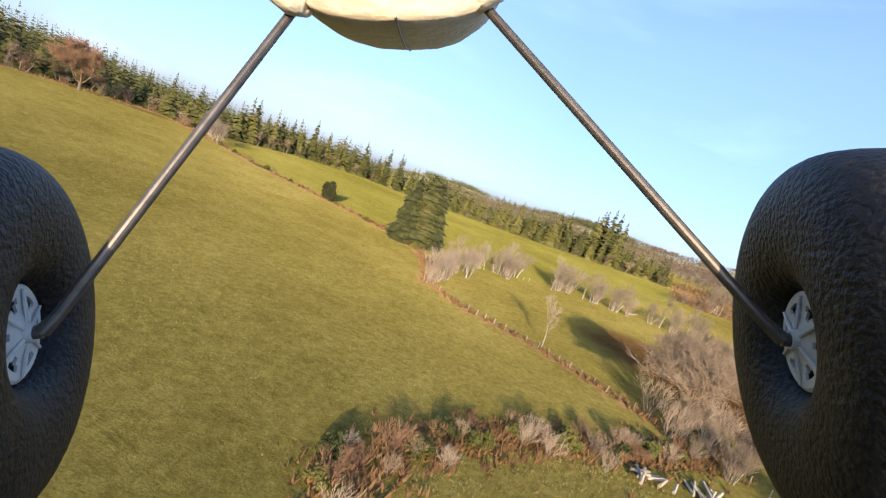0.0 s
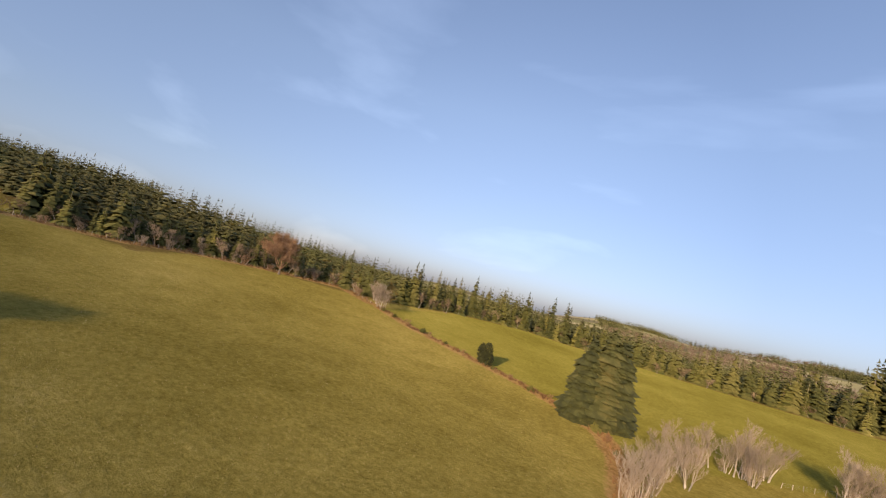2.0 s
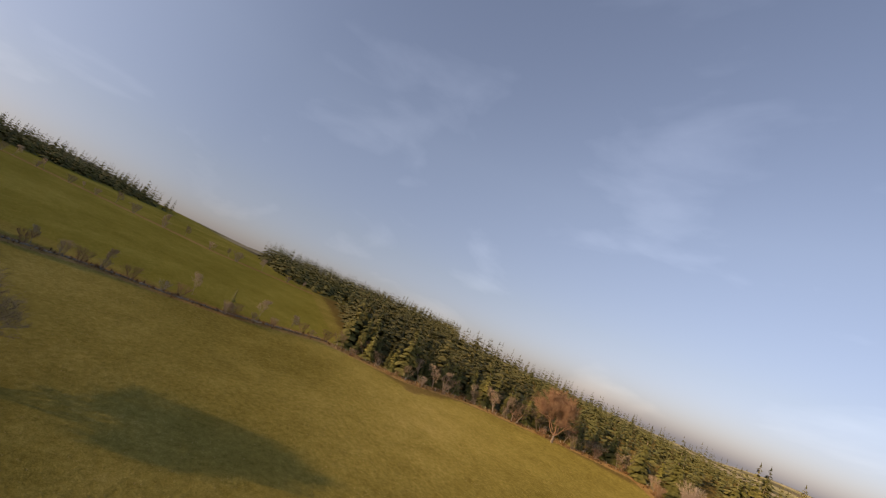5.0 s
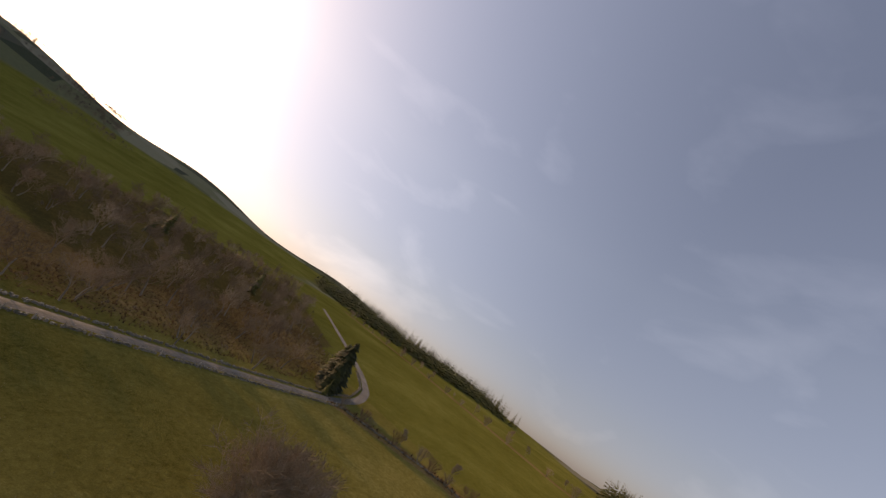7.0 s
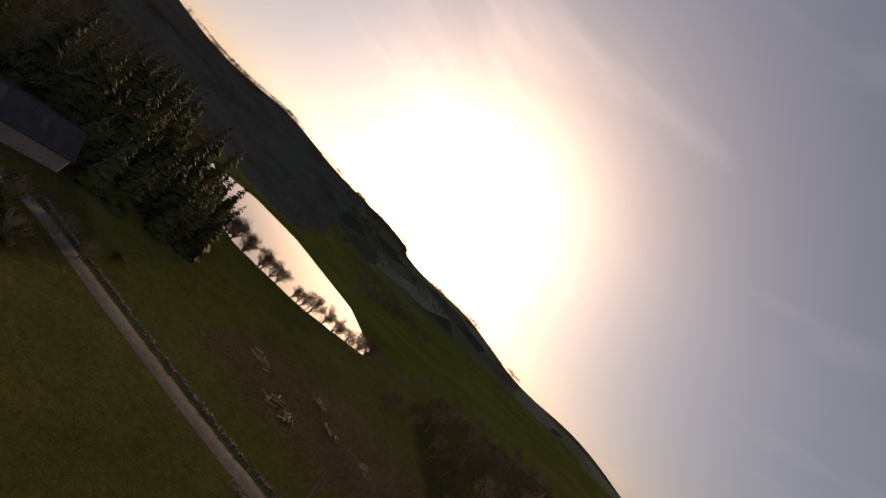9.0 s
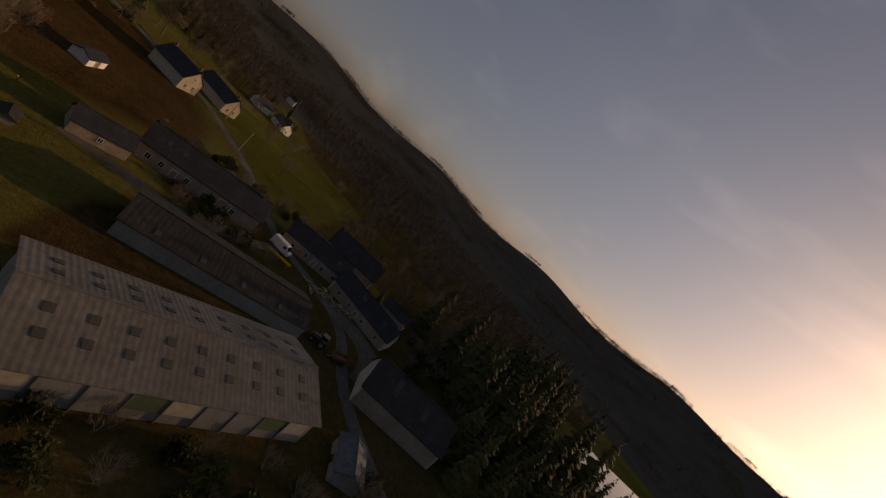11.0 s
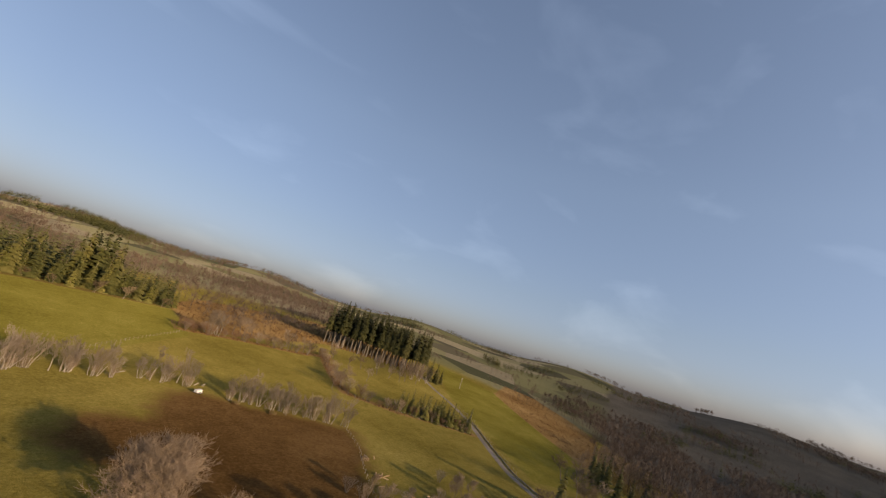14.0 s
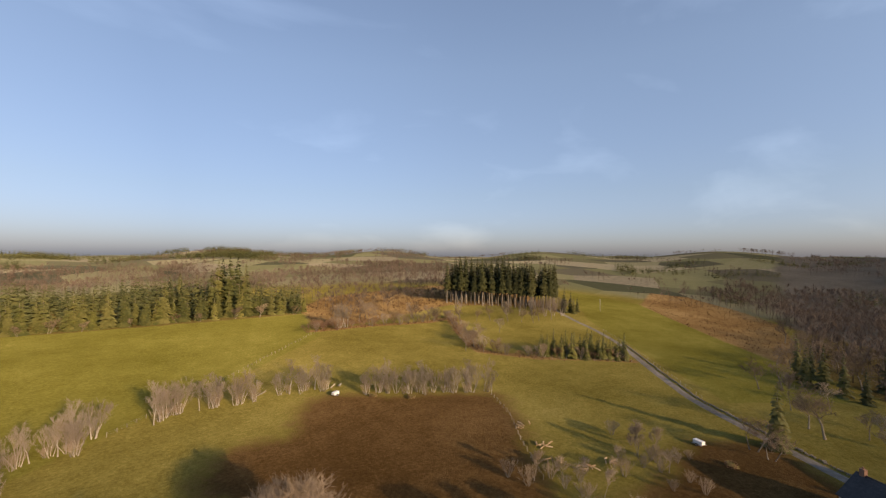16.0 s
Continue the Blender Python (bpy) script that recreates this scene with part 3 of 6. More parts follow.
def conifer_shape(h, r, rnd, levels=18, arms=9, low=0.06, thick=1.0, full=0.85):
    """Whorls of drooping boughs, each a bent frond with side sprays."""
    verts, faces = [], []
    for i in range(levels):
        f = low + (1 - low) * (i / levels)
        reach = r * (1 - f) ** full * rnd.uniform(0.8, 1.12) + 0.02 * r + 0.14
        n = max(4, int(arms * (1 - f * 0.5)))
        for j in range(n):
            a = 2 * math.pi * (j + rnd.random() * 0.7) / n + i * 0.7
            L = reach * rnd.uniform(0.55, 1.2)
            z = h * (f + rnd.uniform(-0.045, 0.03))
            c, s = math.cos(a), math.sin(a)
            wide = L * rnd.uniform(0.3, 0.5) * thick
            drop = L * rnd.uniform(0.22, 0.5)

            def at(q, side, dz):
                return (c * q - s * side, s * q + c * side, z + dz)

            k = len(verts)
            verts += [at(0, 0, 0.05 * L), at(L * 0.45, wide, -drop * 0.45), at(L * 0.55, 0, -drop * 0.2), at(L * 0.45, -wide, -drop * 0.45), at(L, rnd.uniform(-0.1, 0.1) * L, -drop),
                      at(L * 0.75, wide * 1.0, -drop * 0.95), at(L * 0.72, -wide * 1.0, -drop * 0.95)]
            faces += [(k, k + 1, k + 2), (k, k + 2, k + 3), (k + 2, k + 5, k + 4), (k + 2, k + 4, k + 6), (k + 1, k + 5, k + 2), (k + 2, k + 6, k + 3)]
    k = len(verts)
    verts += [(0.25, 0, h * 0.93), (-0.13, 0.2, h * 0.93), (-0.13, -0.2, h * 0.93), (0, 0, h)]
    faces += [(k, k + 1, k + 3), (k + 1, k + 2, k + 3), (k + 2, k, k + 3)]
    return verts, faces


def conifer(name, h, r, seed, needles, low=0.06, levels=18, arms=9, full=0.85):
    rnd = random.Random(seed)
    t = root(name, 0, 0, 0)
    part("trunk", tube((0, 0, -0.3), (0, 0, h * 0.92), h * 0.016 + 0.05, 0.03, 6), BARK, t)
    part("crown", conifer_shape(h, r, rnd, levels, arms, low, 1.0, full), needles, t)
    return t


def plant(model, label, category, group, spots, rnd, size=(0.85, 1.15)):
    """Copies of a model at places (x, y[, size]), each turned and sized a little its own way."""
    for s in spots:
        x, y = s[0], s[1]
        k = s[2] if len(s) > 2 else rnd.uniform(*size)
        m = pose(x, y, height(x, y) - 0.05, rnd.uniform(-2, 2), rnd.uniform(-2, 2), rnd.uniform(0, 360))
        ob = copy_thing(model, m)
        ob.scale = (k * rnd.uniform(0.93, 1.07), k * rnd.uniform(0.93, 1.07), k)
        tagged(ob, label, category, group)


def drop_model(*models):
    for m in models:
        for o in (*m.children_recursive, m):
            bpy.data.objects.remove(o)


def on_line(line, gap, rnd, side=1.5):
    spots = []
    for (ax, ay), (bx, by) in zip(line, line[1:]):
        n = max(1, round(math.hypot(bx - ax, by - ay) / gap))
        for i in range(n):
            q = (i + rnd.random() * 0.8) / n
            spots.append((ax + (bx - ax) * q + rnd.gauss(0, side), ay + (by - ay) * q + rnd.gauss(0, side)))
    return spots


def within(poly, count, rnd, apart=2.0):
    """Scattered places inside a polygon that keep their distance from one another."""
    xs, ys = [p[0] for p in poly], [p[1] for p in poly]
    tries = [(rnd.uniform(min(xs), max(xs)), rnd.uniform(min(ys), max(ys))) for _ in range(count * 6)]
    ok = inside(poly, [p[0] for p in tries], [p[1] for p in tries], 0.01) > 0.5
    spots, taken = [], {}
    for (x, y), good in zip(tries, ok):
        if not good or len(spots) >= count:
            continue
        i, j = int(x // apart), int(y // apart)
        if any((x - a) ** 2 + (y - b) ** 2 < apart * apart for p in (-1, 0, 1) for q in (-1, 0, 1) for a, b in taken.get((i + p, j + q), ())):
            continue
        taken.setdefault((i, j), []).append((x, y))
        spots.append((x, y))
    return spots


rnd = random.Random(7)
spruce_a = conifer("spruce_tree", 20, 4.2, 1, NEEDLES, levels=24, arms=10)
spruce_b = conifer("spruce_tree", 18, 3.4, 2, NEEDLES, levels=22, arms=9)
spruce_c = conifer("spruce_tree", 14, 3.6, 3, NEEDLES_YOUNG, levels=18, arms=9, low=0.02)
tall_pine = conifer("tall_spruce_tree", 30, 4.6, 4, NEEDLES_DARK, low=0.36, levels=26, arms=11, full=0.65)
low_spruce = conifer("young_spruce_tree", 9, 2.2, 5, NEEDLES_YOUNG, low=0.02, levels=14, arms=8)
birch_a = bare_tree("birch_tree", 8.5, 11, 3, BIRCH, BIRCH_TWIGS, 0.09, stems=4, spread=0.5, up=0.4, first=0.36, least=0.016)
birch_b = bare_tree("birch_tree", 9.5, 12, 3, BIRCH, BIRCH_TWIGS, 0.1, stems=5, spread=0.45, up=0.42, first=0.36, least=0.016)
birch_c = bare_tree("birch_tree", 11, 13, 4, BIRCH, BIRCH_TWIGS, 0.14, stems=1, spread=0.5, up=0.35, first=0.32, least=0.016)
lone_spruce = conifer("spruce_tree", 21.5, 6.4, 6, NEEDLES_DARK, low=0.02, levels=46, arms=21, full=0.5)
oak_b = bare_tree("bare_tree", 13, 22, 4, BARK, TWIGS, 0.22, spread=0.7, up=0.2, first=0.28)
slim = bare_tree("bare_tree", 12, 23, 4, BARK, TWIGS, 0.13, spread=0.45, up=0.32, first=0.36)
shrub = bare_tree("bare_shrub", 3.6, 31, 2, BARK, TWIGS, 0.04, stems=9, spread=0.55, up=0.3, first=0.45, least=0.012)
shrub_red = bare_tree("bare_shrub", 3.2, 32, 2, RUSSET, RUSSET, 0.035, stems=9, spread=0.6, up=0.3, first=0.45, least=0.012)


def leafy_shape(h, r, rnd, leaves=420, size=0.22):
    """A loose heap of leaf sprays with an uneven outline."""
    verts, faces = [], []
    lumps = [(rnd.gauss(0, r * 0.4), rnd.gauss(0, r * 0.4), rnd.uniform(0.25, 0.75) * h, rnd.uniform(0.35, 0.6) * r) for _ in range(7)]
    for i in range(leaves):
        x, y, z, q = lumps[i % 7]
        d = Vector((rnd.gauss(0, 1), rnd.gauss(0, 1), rnd.gauss(0, 0.9))).normalized() * q * rnd.uniform(0.6, 1.05)
        c = Vector((x, y, max(z + d.z * h / (2 * r) * 1.4, 0.05))) + Vector((d.x, d.y, 0))
        u = Vector((rnd.gauss(0, 1), rnd.gauss(0, 1), rnd.gauss(0, 1))).normalized() * size * rnd.uniform(0.7, 1.6)
        w = u.orthogonal().normalized() * size * rnd.uniform(0.4, 0.9)
        k = len(verts)
        verts += [tuple(c - u), tuple(c + w), tuple(c + u), tuple(c - w)]
        faces += [(k, k + 1, k + 2, k + 3)]
    return verts, faces


def leafy_bush(name, h, r, seed, material, leaves=420, size=0.22):
    rnd = random.Random(seed)
    t = root(name, 0, 0, 0)
    part("trunk", bars(grow((0, 0, -0.1), (0, 0, 1), h * 0.35, 0.07, 2, rnd, 0.6), 1, 0.02), BARK, t)
    part("crown", leafy_shape(h, r, rnd, leaves, size), material, t)
    return t


gorse = leafy_bush("evergreen_shrub", 2.2, 1.5, 41, GORSE)
round_bush = leafy_bush("evergreen_tree", 6.8, 3.1, 43, NEEDLES_DARK, 2200, 0.26)
oak_brown = bare_tree("bare_tree", 13, 27, 4, BARK, BROWN_TWIGS, 0.24, spread=0.8, up=0.12, first=0.26, least=0.02)
oak_brown_b = bare_tree("bare_tree", 11, 28, 4, BARK, BROWN_TWIGS, 0.18, stems=2, spread=0.7, up=0.16, first=0.26, least=0.02)


def twig_dome(name, h, r, seed, bark, twig, depth=4, stems=2, twigs=3):
    """A broad leafless crown: forking limbs whose ends break into sprays of fine twigs."""
    rnd = random.Random(seed)
    segs = []
    for k in range(stems):
        a = 2 * math.pi * k / stems + rnd.random()
        lean = 0.25 + 0.55 * (k % 3)
        segs += grow((0, 0, h * 0.08), (lean * math.cos(a), lean * math.sin(a), 1), h * 0.2, 0.16, depth, rnd, 0.7, 0.12, (2, 3), 0.74)
    up = h / max(g[1][2] for g in segs)
    out = r / sorted(math.hypot(g[1][0], g[1][1]) for g in segs)[int(len(segs) * 0.97)]
    segs = [((a[0] * out, a[1] * out, a[2] * up), (b[0] * out, b[1] * out, b[2] * up), r0, r1, d) for a, b, r0, r1, d in segs]
    shapes = [bars(segs, 1.0, 0.022)]
    for a, b, r0, r1, d in segs:
        if d > 0:
            continue
        way = (Vector(b) - Vector(a)).normalized()
        for _ in range(twigs):
            e = way * 0.7 + Vector((rnd.gauss(0, 0.5), rnd.gauss(0, 0.5), rnd.gauss(0.15, 0.4)))
            o = Vector(a).lerp(Vector(b), rnd.uniform(0.3, 1.0))
            w = e.orthogonal().normalized() * 0.026
            shapes.append(([tuple(o - w), tuple(o + w), tuple(o + e * rnd.uniform(0.5, 1.1))], [(0, 1, 2)]))
    t = root(name, 0, 0, 0)
    part("trunk", tube((0, 0, -0.3), (0, 0, h * 0.14), 0.42, 0.3, 8), bark, t)
    part("crown", join_fast(shapes), twig, t)
    return t


big_tree = twig_dome("bare_tree", 14, 8.0, 52, BARK, TWIGS, 4, 7, 3)
round_oak = twig_dome("bare_tree", 13.5, 9.2, 52, BARK, BROWN_TWIGS, 4, 7, 3)
brown_small = twig_dome("bare_tree", 9, 4.6, 54, BARK, BROWN_TWIGS, 3, 7, 1)
beech = twig_dome("beech_tree", 15, 7.5, 51, BARK, RUSSET, 4, 7, 4)

# the lone spruce, the shrub below it and the trees that stand alone
plant(lone_spruce, "tall broad dark green spruce standing alone on the hedge line", "spruce tree", "", [(-11, 136, 1.05), (-15, 134.5, 0.92), (-8, 137.5, 0.97)], rnd)
plant(round_bush, "small dense round evergreen on the bracken bank", "evergreen tree", "", [(-47, 151.5, 1.0)], rnd)
plant(big_tree, "large pale leafless tree beside the muddy field", "bare tree", "", [(42, 67, 1.1)], rnd)
plant(round_oak, "large round-crowned brown leafless tree alone in pasture", "bare tree", "", [(-86.5, 14.5, 1.0)], rnd)
plant(birch_c, "thin white leaning birch by the post fence", "birch tree", "", [(22, 79, 0.95)], rnd)
plant(slim, "tall thin leafless tree near the farm sheds", "bare tree", "", [(50, 20, 1.2), (56, 27, 0.9)], rnd)
plant(beech, "broad russet leafless beech at the forest edge", "beech tree", "", [(-144, 153, 1.2)], rnd)
plant(spruce_a, "dark green conical spruce beside the lane and house", "spruce tree", "", [(149, 27, 0.82)], rnd)
plant(oak_brown_b, "slender leafless tree beside a conical spruce", "bare tree", "", [(144, 31, 0.9), (141, 27, 0.7)], rnd)
plant(spruce_b, "dark conifer at the edge of the valley wood", "spruce tree", "trees by the valley wood", [(230, 26, 1.0), (236, 32, 0.85), (226, 20, 0.9), (243, 35, 1.05), (222, 14, 0.7), (250, 32, 0.8)], rnd)
plant(lone_spruce, "broad dark spruce on the inside of the lane's bend", "spruce tree", "", [(-156, -34, 0.72), (-152, -31, 0.5), (-160, -38, 0.62)], rnd)
plant(low_spruce, "small conical evergreen by the hedge", "evergreen tree", "", [(-149, -29, 0.55), (-166, 41, 0.85)], rnd)

# birch rows round the muddy field
rows = on_line([(-2, 95), (3, 112), (8, 128)], 3.4, rnd, 1.2) + on_line([(9, 134), (25, 141)], 2.4, rnd, 1.0) + [(36, 142), (38, 144)]
rows += on_line([(36, 147), (64, 143)], 2.4, rnd, 0.9) + on_line([(70, 143), (86, 139)], 2.3, rnd, 0.9) + on_line([(92, 129), (128, 103)], 2.2, rnd, 0.9) + [(20, 134), (17, 136)]
for i, model in enumerate((birch_a, birch_b, birch_c)):
    plant(model, "pale grey leafless birch in a field-edge row", "birch tree", "birches along the field edge", rows[i::3], rnd, (0.8, 1.12))
plant(shrub, "leafless shrub under the field-edge birches", "shrub", "birches along the field edge", [(x + rnd.gauss(0, 0.8), y + rnd.gauss(0, 0.8)) for x, y in rows[0::2]], rnd, (0.7, 1.25))
plant(birch_b, "pale leafless birches at the forest corner", "birch tree", "birches at the corner", [(-108, 176), (-103, 171), (-99, 168), (-112, 180)], rnd, (0.9, 1.2))

# the scrub belt in front of the clearing
belt = on_line([(-1.5, 29), (2, 37), (8, 41.5), (13, 45), (20, 48), (27, 50), (36, 55), (46, 61)], 0.95, rnd, 1.5)
plant(shrub, "pale brown leafless shrub in a scrub belt", "shrub", "scrub belt", belt[0::3], rnd, (0.4, 0.85))
plant(shrub_red, "russet leafless shrub in a scrub belt", "shrub", "scrub belt", belt[1::3], rnd, (0.4, 0.85))
plant(gorse, "dark olive evergreen shrub in a scrub belt", "shrub", "scrub belt", belt[2::3], rnd, (0.45, 0.95))
near_tree = [(46 + rnd.gauss(0, 5), 62 + rnd.gauss(0, 5)) for _ in range(16)]
plant(shrub, "pale brown leafless shrub under a big tree", "shrub", "scrub belt", near_tree, rnd, (0.9, 1.7))

# clump in the middle of the muddy land
clump = [(91, 59), (96, 55), (99, 53), (106, 50), (119, 49), (112, 44), (122, 46), (116, 41), (96, 46), (92, 40), (126, 52), (108, 42)]
plant(slim, "leafless tree in a muddy clump", "bare tree", "clump by the mud", clump[0::2], rnd, (0.42, 0.62))
plant(oak_b, "low spreading leafless tree in a muddy clump", "bare tree", "clump by the mud", clump[1::3], rnd, (0.35, 0.5))
plant(shrub, "tan leafless shrub in a muddy clump", "shrub", "clump by the mud", [(x + rnd.gauss(0, 4), y + rnd.gauss(0, 4)) for x, y in clump for _ in (0, 1)], rnd, (0.6, 1.2))
tangle = within([(44, 28), (60, 44), (84, 40), (80, 24), (56, 22)], 30, rnd, 2.5)
plant(slim, "leafless tree in the copse above the farm", "bare tree", "copse", tangle[0::3], rnd, (0.6, 1.0))
plant(shrub_red, "brown leafless shrub in the copse above the farm", "shrub", "copse", tangle[1::3] + tangle[2::3], rnd, (0.9, 1.7))

# hedges
hedge = on_line(HEDGE_NE, 4.0, rnd, 1.6)
plant(shrub, "leafless hedge shrub among bracken", "shrub", "hedgerow shrubs", hedge[0::2], rnd, (0.9, 2.0))
plant(shrub_red, "russet hedge shrub among bracken", "shrub", "hedgerow shrubs", hedge[1::2] + [(126 + rnd.gauss(0, 4), 226 + rnd.gauss(0, 4)) for _ in range(9)], rnd, (0.9, 1.9))
plant(oak_brown, "brown leafless tree on the bracken slope", "bare tree", "hedgerow trees", [(152, 228, 0.95), (157, 222, 0.8), (184, 211, 0.95), (190, 203, 0.85), (178, 208, 0.7), (170, 150, 0.75), (176, 160, 0.65), (224, 186, 0.9), (232, 178, 1.0), (243, 166, 0.85), (252, 168, 0.95), (238, 172, 0.8), (206, 196, 0.8), (168, 232, 0.9), (262, 165, 0.9), (215, 190, 0.7)], rnd)
plant(oak_b, "grey leafless hedgerow tree", "bare tree", "hedgerow trees", [(152, 217, 1.1), (166, 140, 0.7), (170, 136, 0.6), (190, 207, 0.8), (214, 204, 0.85), (160, 233, 1.0), (184, 217, 0.85), (173, 150, 0.9), (161, 147, 0.75), (205, 163, 0.7)], rnd)
plant(birch_a, "pale birch in the hedgerow", "birch tree", "hedgerow trees", [(135, 221), (138, 220), (248, 192), (262, 180), (275, 172), (280, 168), (256, 186), (268, 174)], rnd, (1.2, 1.8))
west = on_line(HEDGE_WEST, 6.0, rnd, 1.5)
plant(shrub, "leafless shrub along a stone hedge bank", "shrub", "hedgerow shrubs", west[0::2], rnd, (0.6, 1.6))
plant(shrub_red, "russet shrub along a stone hedge bank", "shrub", "hedgerow shrubs", west[1::2], rnd, (0.6, 1.4))
plant(slim, "small leafless tree on the hedge bank", "bare tree", "hedgerow trees", [(-169, 50, 0.62), (-171, 30, 0.6), (-163, 8, 0.5), (-159, -6, 0.45), (-172, 60, 0.5), (-167, 108, 0.7), (-164, 118, 0.65), (-162, 130, 0.6), (-158, 140, 0.7)], rnd)
mid = on_line(HEDGE_MID, 7.0, rnd, 1.2)
plant(gorse, "low dark shrub along a bracken bank", "shrub", "hedgerow shrubs", mid[0::2], rnd, (0.4, 0.9))
plant(shrub_red, "russet shrub along a bracken bank", "shrub", "hedgerow shrubs", mid[1::2], rnd, (0.4, 0.8))
hill = on_line(HEDGE_HILL, 12.0, rnd, 2)
plant(slim, "leafless tree on the hillside hedge", "bare tree", "hedgerow trees", hill[0::2], rnd, (0.4, 0.8))
plant(shrub, "leafless shrub on the hillside hedge", "shrub", "hedgerow shrubs", hill[1::2], rnd, (1.0, 1.9))

# plantations, the outer ranks as single trees
edge_w = on_line([(-182, 78), (-168, 103), (-170, 127), (-158, 152), (-140, 180), (-118, 186)], 3.2, rnd, 1.2)
edge_w = [p for p in edge_w if math.hypot(p[0] + 146, p[1] - 156) > 10]
edge_n = on_line([(-112, 195), (-101, 236), (-74, 290), (-26, 301), (30, 295), (92, 289), (140, 277)], 2.9, rnd, 1.6)
for i, model in enumerate((spruce_b, spruce_c, spruce_a)):
    plant(model, "dark green spruce at the plantation edge", "spruce tree", "plantation spruces", edge_w[i::3], rnd, (0.45, 1.0))
    plant(model, "dark green spruce at the plantation edge", "spruce tree", "plantation spruces", edge_n[i::3], rnd, (0.7, 1.3))
fringe = on_line([(-178, 74), (-164, 100), (-165, 126), (-152, 150), (-132, 182)], 9, rnd, 1.5) + on_line([(-106, 195), (-96, 236), (-70, 286), (-26, 296), (60, 288), (138, 272)], 16, rnd, 1.5)
plant(oak_brown_b, "brown leafless tree along the plantation edge", "bare tree", "plantation fringe", fringe, rnd, (0.45, 0.85))
plant(spruce_a, "tall dark spruce at the plantation corner", "spruce tree", "plantation spruces", [(-181, 82, 1.1), (-185, 86, 1.15), (-180, 90, 0.95), (100, 300, 1.9), (106, 306, 1.85), (94, 305, 1.75), (98, 309, 1.8), (110, 301, 1.6), (90, 299, 1.5), (72, 302, 1.4), (68, 306, 1.3)], rnd)
block = within([(240, 246), (252, 224), (268, 203), (288, 177), (306, 190), (290, 220), (262, 256)], 105, rnd, 3.3)
plant(tall_pine, "tall spruce with a bare lower trunk", "spruce tree", "tall spruce stand", block, rnd, (0.95, 1.2))
plant(spruce_b, "shorter spruce at the end of the stand", "spruce tree", "tall spruce stand", [(292, 174), (298, 172), (301, 180), (296, 168), (304, 170)], rnd, (0.6, 1.2))
strip_spots = within([(182, 118), (194, 104), (209, 90), (216, 96), (202, 112), (188, 126)], 44, rnd, 2.2)
plant(low_spruce, "young dark spruce in a roadside strip", "spruce tree", "young roadside spruces", strip_spots[0::2], rnd, (0.95, 1.4))
plant(spruce_c, "young dark spruce in a roadside strip", "spruce tree", "young roadside spruces", strip_spots[1::2], rnd, (0.5, 0.8))

# bare woods on the slope by the logging ground and round the farm
slope = within([(-76, -78), (-100, -53), (-160, -58), (-240, -122), (-290, -200), (-220, -240), (-110, -210), (-70, -140)], 150, rnd, 6)
for i, model in enumerate((oak_brown, oak_b, oak_brown_b, oak_brown)):
    plant(model, "brown leafless woodland tree", "bare tree", "woodland on the slope", slope[i::4], rnd, (0.6, 1.0))
laneside = [(-66, -47), (-79, -45), (-88, -43), (-91, -46), (-107, -37), (-110, -40), (-126, -34), (-129, -37), (-140, -39), (-97, -54), (-118, -50), (-133, -52), (-106, -60), (-78, -60), (-146, -52), (-122, -64), (-153, -62), (-72, -52)]
for i, model in enumerate((oak_brown, oak_brown_b)):
    plant(model, "leafless tree beside the stone wall of the lane", "bare tree", "lane trees", laneside[i::2], rnd, (0.62, 0.95))
plant(spruce_b, "dark conifer among leafless woodland", "spruce tree", "woodland on the slope", [(-188, -120), (-205, -140), (-214, -128), (-150, -150), (-168, -172)], rnd, (0.6, 0.95))
shore_trees = [(-36, -135), (-50, -140), (-60, -150), (-44, -130), (-66, -135), (-72, -150), (-56, -125), (70, -165), (84, -180)]
plant(oak_b, "leafless tree on the lake shore", "bare tree", "lake shore trees", shore_trees, rnd, (0.6, 0.95))
farm_trees = [(110, -34), (124, -28), (140, -36), (158, -30), (166, -20), (172, -4), (178, 12), (164, 6), (186, 0), (94, -62), (112, -74), (130, -78), (150, -86), (96, -88), (30, -92), (20, -98), (44, -95), (170, -52), (188, -30), (196, 8), (204, 22), (190, 30), (152, -66), (60, -96), (84, -100)]
for i, model in enumerate((oak_b, slim)):
    plant(model, "leafless tree beside the farm", "bare tree", "farm trees", farm_trees[i::2], rnd, (0.6, 1.0))
plant(spruce_a, "dark conifer below the farmhouse", "spruce tree", "farm conifers", [(45, -84), (38, -90), (33, -88), (28, -94), (22, -93), (16, -98), (10, -96), (12, -104), (26, -100), (36, -108), (16, -106), (48, -104), (60, -110), (8, -112), (44, -118), (30, -114), (66, -88), (20, -122), (14, -118), (24, -110), (32, -124), (27, -130), (38, -130), (18, -112), (40, -112)], rnd, (0.9, 1.45))
edge_wood = [(262, 40), (268, 46), (276, 38), (255, 34), (285, 18), (292, 26), (300, 34), (310, 40), (334, 48), (346, 54), (320, 44), (210, 42), (216, 36), (168, 20), (174, 24), (278, 4), (240, 22), (247, 16)]
plant(oak_brown, "brown leafless tree at the edge of the valley wood", "bare tree", "trees by the valley wood", edge_wood, rnd, (0.85, 1.3))
valley = within([(8, -100), (22, -84), (40, -88), (52, -96), (72, -112), (92, -150), (78, -168), (46, -147), (25, -133)], 60, rnd, 4.5)
dark = within([(-2, -74), (6, -66), (30, -80), (50, -98), (64, -128), (54, -136), (30, -112)], 60, rnd, 3.4)
plant(spruce_a, "dark conifer in the wood below the farm", "spruce tree", "farm conifers", dark[0::2], rnd, (0.6, 0.95))
